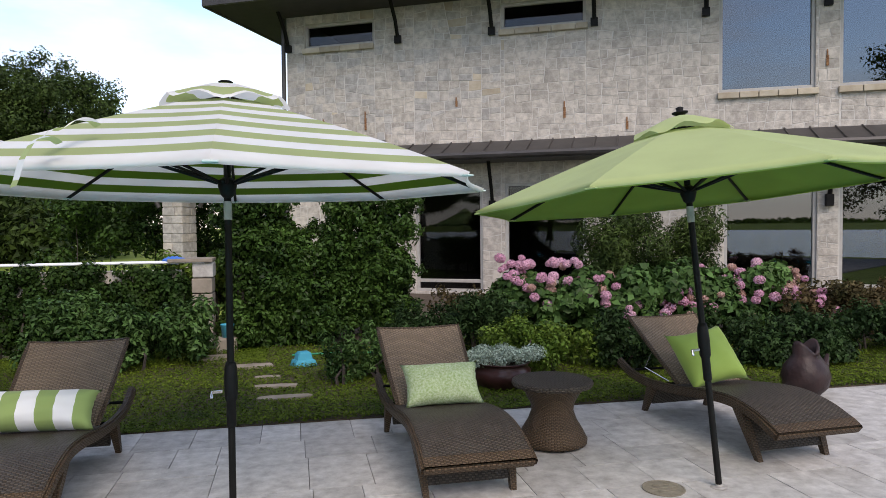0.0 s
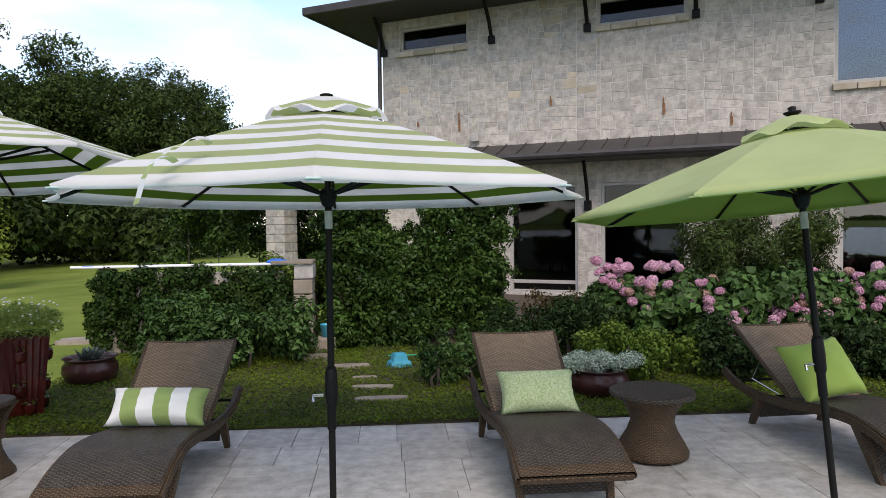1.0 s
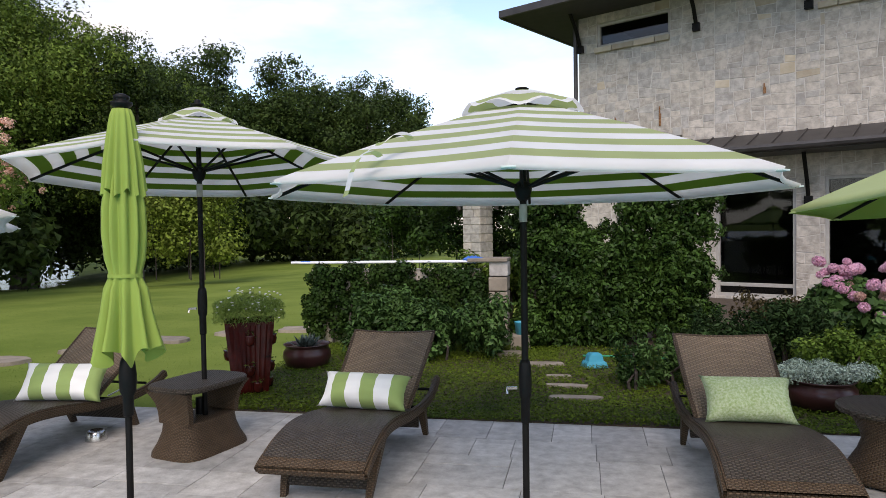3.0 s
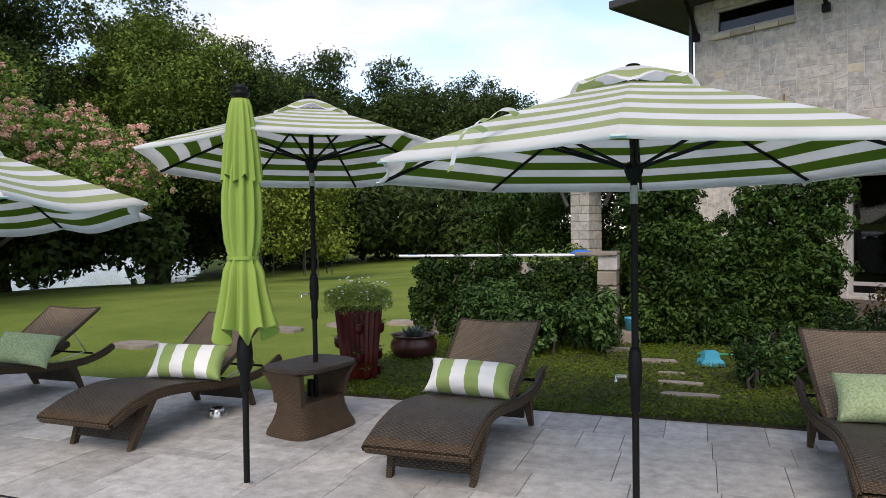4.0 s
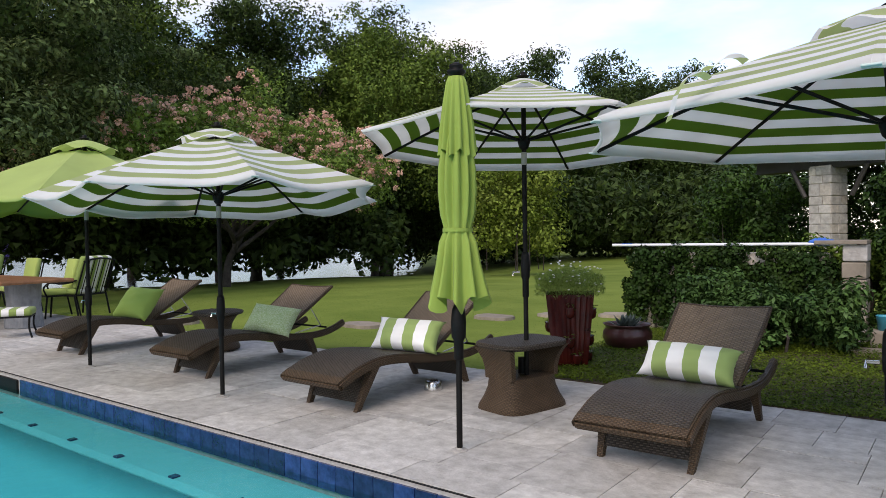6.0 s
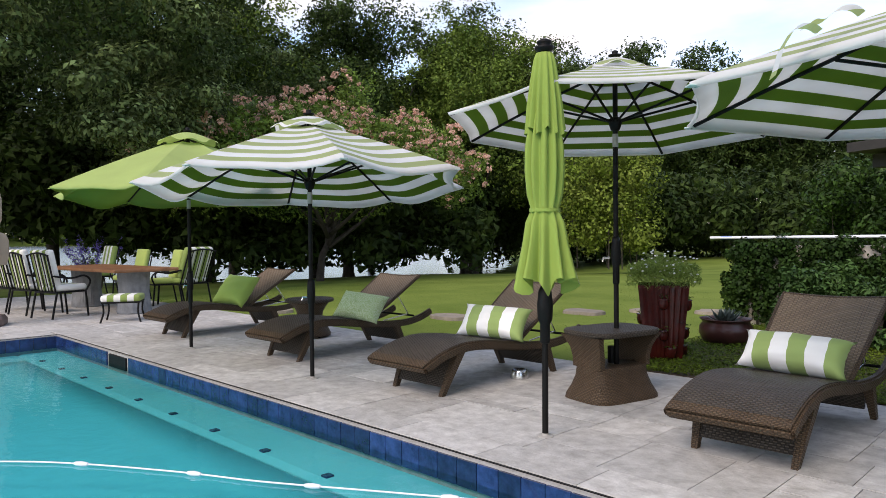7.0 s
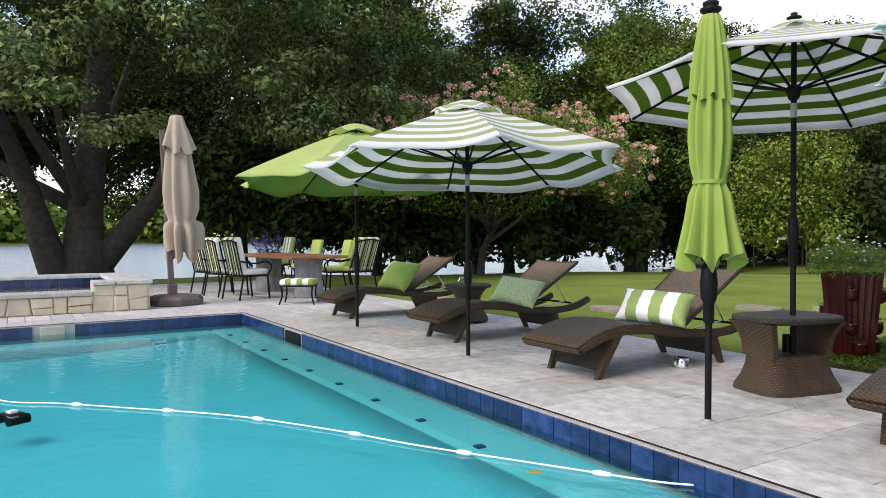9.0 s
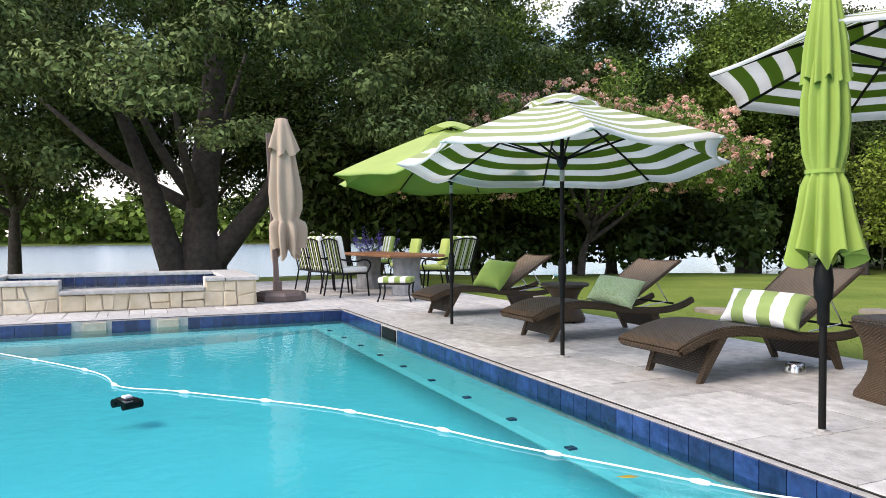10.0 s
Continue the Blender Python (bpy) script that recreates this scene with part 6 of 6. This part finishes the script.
part("tabletop", bm, M_WOOD, table)
for x in (-0.95, 0.95):
    bm = lathe(bmesh.new(), [(0.26, 0), (0.27, 0.02), (0.24, 0.36), (0.26, 0.70), (0.26, 0.71)], 48, lambda a, k: 1 + 0.03 * math.sin(12 * a + k * 1.5))
    part("drum_base", bm, M_DRUM, table).matrix_basis = pose(x, 0, 0)
pl = thing("flower_planter", pose(-18.33, 6.6, 0.0) @ Matrix.Diagonal((1.6, 1.6, 2.0, 1)), "dark planter of purple flower spikes behind the table", "planter", "planters")
part("pot", lathe(bmesh.new(), [(0.12, 0), (0.16, 0.16), (0.17, 0.18), (0.15, 0.18), (0.14, 0.14)], 24), M_GLAZE, pl, smooth=True)
n = 700
P = rs.normal(0, 1, (n, 3)) * (0.16, 0.16, 0.08) + (0, 0, 0.28)
ob = new("foliage", leaf_mesh("foliage", P, np.tile((0, 0, 1.0), (n, 1)), 0.06, M_LIGHT, 0.3, 0.2, rs))
ob.parent = pl
M_PURPLE = leafmat("purple_flowers", (0.13, 0.09, 0.36), (0.20, 0.15, 0.48))
pts = []
for k in range(30):
    a, ln = rs.uniform(0, 6.28), rs.uniform(0.12, 0.30)
    q = np.linspace(0, 1, 40)[:, None]
    pts.append(np.array((0.2 * math.cos(a), 0.2 * math.sin(a), 0.27)) + np.array((0.22 * math.cos(a), 0.22 * math.sin(a), 0.1 + ln)) * q + rs.normal(0, 0.012, (40, 3)))
pts = np.concatenate(pts)
ob = new("blossom", leaf_mesh("blossom", pts, np.tile((0, 0, 1.0), (len(pts), 1)), 0.03, M_PURPLE, 0.7, 0.0, rs))
ob.parent = pl
tagged(ob, "purple flower spikes", kind="stuff")

# ---- cantilever umbrella, closed ----
cant = thing("cantilever_umbrella", pose(-11.55, 2.70, 0), "closed beige cantilever umbrella on a brown weighted base", "umbrella", "umbrellas round the pool")
M_BROWNPL = mat("brown_plastic", (0.10, 0.07, 0.06), (0.14, 0.10, 0.088), 6, 0.55, 0.2, 60)
part("base", lathe(bmesh.new(), [(0.42, 0), (0.44, 0.02), (0.44, 0.10), (0.40, 0.15), (0.30, 0.165), (0.06, 0.17)], 8), M_BROWNPL, cant)
bm = bmesh.new()
box(bm, (0, -0.05, 1.5), (0.07, 0.09, 2.7), 0.012, pose(0, 0, 0, 2.6, 0, 0))
part("mast", bm, M_BROWNPL, cant)
bm = bmesh.new()
box(bm, (0, -0.05, 0.24), (0.12, 0.14, 0.2), 0.015)
part("mast_foot", bm, M_BROWNPL, cant)
bm = bmesh.new()
tube(bm, [(0.02, -0.13, 2.72), (0.02, 0.02, 2.3), (0.02, 0.10, 1.6)], 0.025, 8)
part("arm", bm, M_BROWNPL, cant)
for name, prof, dep, hem, sd in (("canopy", [(0.12, 2.75, 0.5), (0.17, 2.5, 0.8), (0.20, 2.2, 0.9), (0.235, 1.85, 1), (0.23, 1.55, 0.9), (0.20, 1.40, 0.5), (0.20, 1.37, 0.5), (0.24, 1.32, 1.2), (0.25, 1.22, 1.5), (0.235, 1.08, 1.8), (0.215, 0.95, 2.1), (0.19, 0.83, 2.4)], 0.21, 0.10, 5),
                                 ("vent", [(0.04, 3.10, 0), (0.10, 3.08, 0.3), (0.13, 2.95, 0.6), (0.19, 2.75, 1), (0.23, 2.55, 1.5), (0.235, 2.50, 1.6)], 0.13, 0.06, 6)):
    ob = part(name, folded(prof, 7, dep, hem, 84, sd), M_BEIGE, cant, smooth=True)
    ob.matrix_basis = pose(0.05, 0.14, 0, 2.0, 0, 0)

# ---- rope with floats, pool cleaner, ledge markers, fallen leaves ----
ROPE = [(-9.0, -1.5), (-6.6, 0.05), (-5.7, 0.35), (-5.35, 0.72), (-4.9, 1.15), (-4.3, 1.70), (-3.6, 2.14), (-3.05, 2.42), (-2.5, 2.75), (-1.92, 3.10), (-1.75, 3.24)]
rope_line = smooth_line([(x, y, WATER_Z + 0.012) for x, y in ROPE], 8)
rope = thing("lane_rope", None, "white safety rope with oval floats on the water", "rope")
bm = bmesh.new()
tube(bm, rope_line, 0.0055, 8)
part("cord", bm, M_WHITEPL, rope, smooth=True)
acc = 0.0
for a, b in zip(rope_line, rope_line[1:]):
    acc += (b - a).length
    if acc > 0.72:
        acc = 0.0
        bm = lathe(bmesh.new(), [(0.007, -0.05), (0.012, -0.04), (0.016, 0.0), (0.012, 0.04), (0.007, 0.05)], 14)
        f = part("float", bm, M_WHITEPL, rope, smooth=True)
        f.matrix_basis = Matrix.Translation(a) @ (b - a).to_track_quat("Z", "Y").to_matrix().to_4x4()
cleaner = thing("pool_cleaner", pose(-5.25, 0.42, WATER_Z - 0.035, 0, 0, 30) @ Matrix.Scale(0.6, 4), "small black and white robotic pool cleaner half afloat", "pool cleaner")
bm = bmesh.new()
box(bm, (0, 0, 0.02), (0.26, 0.20, 0.10), 0.03)
part("body", bm, M_BLACK, cleaner)
for sx in (-0.12, 0.12):
    bm = bmesh.new()
    tube(bm, [(sx, -0.12, 0.0), (sx, 0.12, 0.0)], 0.055, 14)
    part("roller", bm, M_BLACK, cleaner)
bm = bmesh.new()
box(bm, (0, 0, 0.08), (0.10, 0.10, 0.04), 0.015)
part("hatch", bm, M_WHITEPL, cleaner)
x = -3.07
while x > PX0 + 0.3:
    tile(pool, x, PY1 - 0.41, -0.207, 0.058, 0.058, 0.012)
    x -= 0.73
M_LEAFY = mat("yellow_leaf", (0.30, 0.22, 0.02), (0.42, 0.30, 0.04), 30, 0.6, 0)
rl = np.random.default_rng(15)
for x, y in ((-2.32, 2.72), (-1.55, 3.14), (-1.35, 3.2)):
    bm = bmesh.new()
    L = 0.06
    vs = [bm.verts.new(p) for p in ((-L, 0, 0), (-L * 0.3, -0.022, 0.004), (L * 0.4, -0.016, 0.002), (L, 0, 0.006), (L * 0.4, 0.016, 0.002), (-L * 0.3, 0.022, 0.004))]
    bm.faces.new(vs)
    ob = part("fallen_leaf", bm, M_LEAFY)
    ob.matrix_basis = pose(x, y, WATER_Z + 0.006, 0, 0, rl.uniform(0, 360))
    tagged(ob, "single yellowed leaf floating on the pool", "leaf", "leaves on the water")

# ---- waterline tiles and coping ----
step = 0.157
k = 0
while PX0 + k * step < 2.5:
    x = PX0 + (k + 0.5) * step
    if not (-7.75 < x < -7.25):
        tile(pool, x, PY1 - 0.041, -0.095, step - 0.005, 0.02, 0.155)
    k += 1
for k in range(40):
    y = PY1 - (k + 0.5) * step
    if min(abs(y + 0.04), abs(y - 0.85)) > 0.2:
        tile(pool, PX0 + 0.041, y, -0.095, 0.02, step - 0.005, 0.155)
# Solid black block stands for the shade inside the skimmer opening.
bm = bmesh.new()
box(bm, (-7.5, PY1 - 0.03, -0.10), (0.5, 0.05, 0.14), 0.01)
part("skimmer_mouth_shade", bm, M_BLACK, pool, "black block standing for shade in the skimmer opening")
for y in (-0.04, 0.85):
    bm = bmesh.new()
    box(bm, (PX0 + 0.045, y, -0.10), (0.03, 0.28, 0.15), 0.01)
    part("skimmer_door", bm, M_TAN, pool, "tan stone skimmer door")
for name, material, off, wide, top in (("expansion_joint", M_BLACK, 0.004, 0.016, -0.003), ("bond_beam", M_FLANGE, -0.019, 0.030, -0.008)):
    bm = bmesh.new()
    box(bm, ((PX0 + 7.0) / 2, PY1 + off, top - 0.12), (7.0 - PX0 - 2 * off, wide, 0.24))
    box(bm, (PX0 - off, (PY0 + PY1) / 2, top - 0.12), (wide, PY1 - PY0 + 2 * off - wide, 0.24))
    part(name, bm, material, pool)
slab_bm = bmesh.new()
box(slab_bm, (0, 0, 0), (1, 1, 1))
bmesh.ops.bevel(slab_bm, geom=[e for e in slab_bm.edges if all(v.co.z > 0 for v in e.verts)], offset=0.012, segments=1, affect="EDGES")
SLAB = finish("paver", slab_bm, M_PAVER)


def slab(parent, x0, x1, y0, y1, top, thick, gap, name="paver"):
    p = new(name, SLAB)
    p.parent = parent
    p.matrix_basis = Matrix.Translation(((x0 + x1) / 2, (y0 + y1) / 2, top - thick / 2)) @ Matrix.Diagonal((x1 - x0 - gap, y1 - y0 - gap, thick, 1))


rc = np.random.default_rng(31)
x = PX0 - 0.32
while x < 6.9:
    w = rc.uniform(0.55, 0.75)
    slab(pool, x, x + w, PY1 + 0.008, PY1 + 0.32, 0.004, 0.05, 0.005, "coping_stone")
    x += w
y = PY1 - 0.035
while y > -4.6:
    w = rc.uniform(0.55, 0.75)
    slab(pool, PX0 - 0.32, PX0 - 0.008, y - w, y, 0.004, 0.05, 0.005, "coping_stone")
    y -= w

# ---- terrace pavers ----


def courses(rng, x0, x1, y0, y1, out):
    """Lay mixed rectangular pavers in uneven courses, some pieces halved."""
    y = y0
    while y < y1 - 0.01:
        h = rng.choice((0.41, 0.41, 0.305, 0.61, 0.205))
        h = y1 - y if y1 - y - h < 0.2 else h
        x = x0 - rng.uniform(0, 0.4)
        while x < x1:
            w = rng.choice((0.41, 0.61, 0.61, 0.305, 0.51))
            a, b = max(x, x0), x1 if x1 - x - w < 0.15 else x + w
            if b - a > 0.05:
                if h > 0.4 and rng.random() < 0.35:
                    q = y + h * rng.choice((0.5, 0.34, 0.66))
                    out.append((a, b, y, q))
                    out.append((a, b, q, y + h))
                else:
                    out.append((a, b, y, y + h))
            x = b if b == x1 else x + w
        y += h


rp = np.random.default_rng(12)
pieces = []
for x0, x1, y0, y1 in ((-9.4, 8.9, PY1 + 0.325, 6.17), (-17.0, -9.4, PY1 + 0.325, 6.17), (-17.0, PX0 - 0.325, -6.9, PY1 + 0.325)):
    courses(rp, x0, x1, y0, y1, pieces)
near = [q for q in pieces if -9.4 < q[0] < 6.0 and q[2] > 3.4]
rest = [q for q in pieces if not (-9.4 < q[0] < 6.0 and q[2] > 3.4)]
for x0, x1, y0, y1 in near:
    slab(terrace, x0, x1, y0, y1, rp.uniform(-0.0012, 0.0012), 0.04, 0.005)
bm = bmesh.new()
for x0, x1, y0, y1 in rest:
    vs = [bm.verts.new((x, y, z)) for z, e in ((-0.03, 0.004), (-0.004, 0.004), (0.0, 0.010)) for x, y in ((x0 + e, y0 + e), (x1 - e, y0 + e), (x1 - e, y1 - e), (x0 + e, y1 - e))]
    for a in (0, 4):
        for j in range(4):
            bm.faces.new((vs[a + j], vs[a + (j + 1) % 4], vs[a + 4 + (j + 1) % 4], vs[a + 4 + j]))
    bm.faces.new(vs[8:])
M_PAVERJ = mat("grey_travertine_joined", (0.33, 0.315, 0.29), (0.60, 0.583, 0.55), 9, 0.6, 0.5, 40, island=0.13, detail=14, hard=0.2)
tagged(part("far_pavers", bm, M_PAVERJ, terrace), kind="stuff")

# ---- house stones ----
rw = np.random.default_rng(55)


cells = []
for a, b in zip(cuts_u, cuts_u[1:]):
    if a > 9.6:
        continue
    run = []
    for c, d in zip(cuts_z, cuts_z[1:]):
        if any(w[0] < (a + b) / 2 < w[1] and w[2] < (c + d) / 2 < w[3] for w in WINDOWS):
            run = []
            continue
        if run:
            run[1] = d
        else:
            run = [c, d]
            cells.append((a, b, run))
stones = []
for a, b, (c, d) in cells:
    mosaic(rw, [Vector((a, c)), Vector((b, c)), Vector((b, d)), Vector((a, d))], 0.52, 0.16, stones)
V, F, single = [], [], 0
for poly in stones:
    sv, sf, mid = stone_rings(poly, rw, 0.0075, 0.006)
    if mid.x < 2.7 and mid.y > 4.0 and single < 300:
        single += 1
        me = bpy.data.meshes.new("stone")
        me.from_pydata(sv, [], sf)
        me.materials.append((M_TAN, M_STONE2, M_STONE)[int(np.searchsorted((0.06, 0.45, 1.0), rw.random()))])
        st = new("stone", me)
        st.parent = front
        st.matrix_basis = pose(0, 0.004, 0)
    else:
        o = len(V)
        V += sv
        F += [tuple(o + i for i in f) for f in sf]
me = bpy.data.meshes.new("stonework")
me.from_pydata(V, [], F)
me.materials.append(M_STONE_J)
ob = new("stonework", me)
ob.parent = front
ob.matrix_basis = pose(0, 0.004, 0)
tagged(ob, kind="stuff")

shrub("light_shrub", fill(np.random.default_rng(3), -1.5, -0.2, 10.6, 11.3, 0.4, 1.15, 0.24, 40), 420, 0.07, M_LIMESHRUB, "light green shrub behind the garden wall", seed=15)

bucket = part("bucket", lathe(bmesh.new(), [(0.11, 0), (0.14, 0.26), (0.15, 0.27), (0.14, 0.28), (0.125, 0.26), (0.10, 0.03)], 28), M_TEAL, smooth=True)
bucket.matrix_basis = pose(-0.42, 9.85, 0.19) @ Matrix.Scale(0.62, 4)
tagged(bucket, "turquoise plastic bucket behind the hedge", "bucket")
crate = bmesh.new()
box(crate, (-0.42, 9.85, 0.08), (0.26, 0.3, 0.22), 0.02)
tagged(part("stone_block", crate, M_FLAG), "rough stone block beside the garden wall", "block")
for k, (x, y) in enumerate(((-0.28, 10.35), (-0.10, 10.4))):
    bm = bmesh.new()
    box(bm, (x, y, 0.55), (0.09, 0.09, 1.15), 0.01)
    M_POST = M_BARK
    tagged(part("timber_post", bm, M_POST), "weathered dark timber post by the wall", "post", "timber posts")
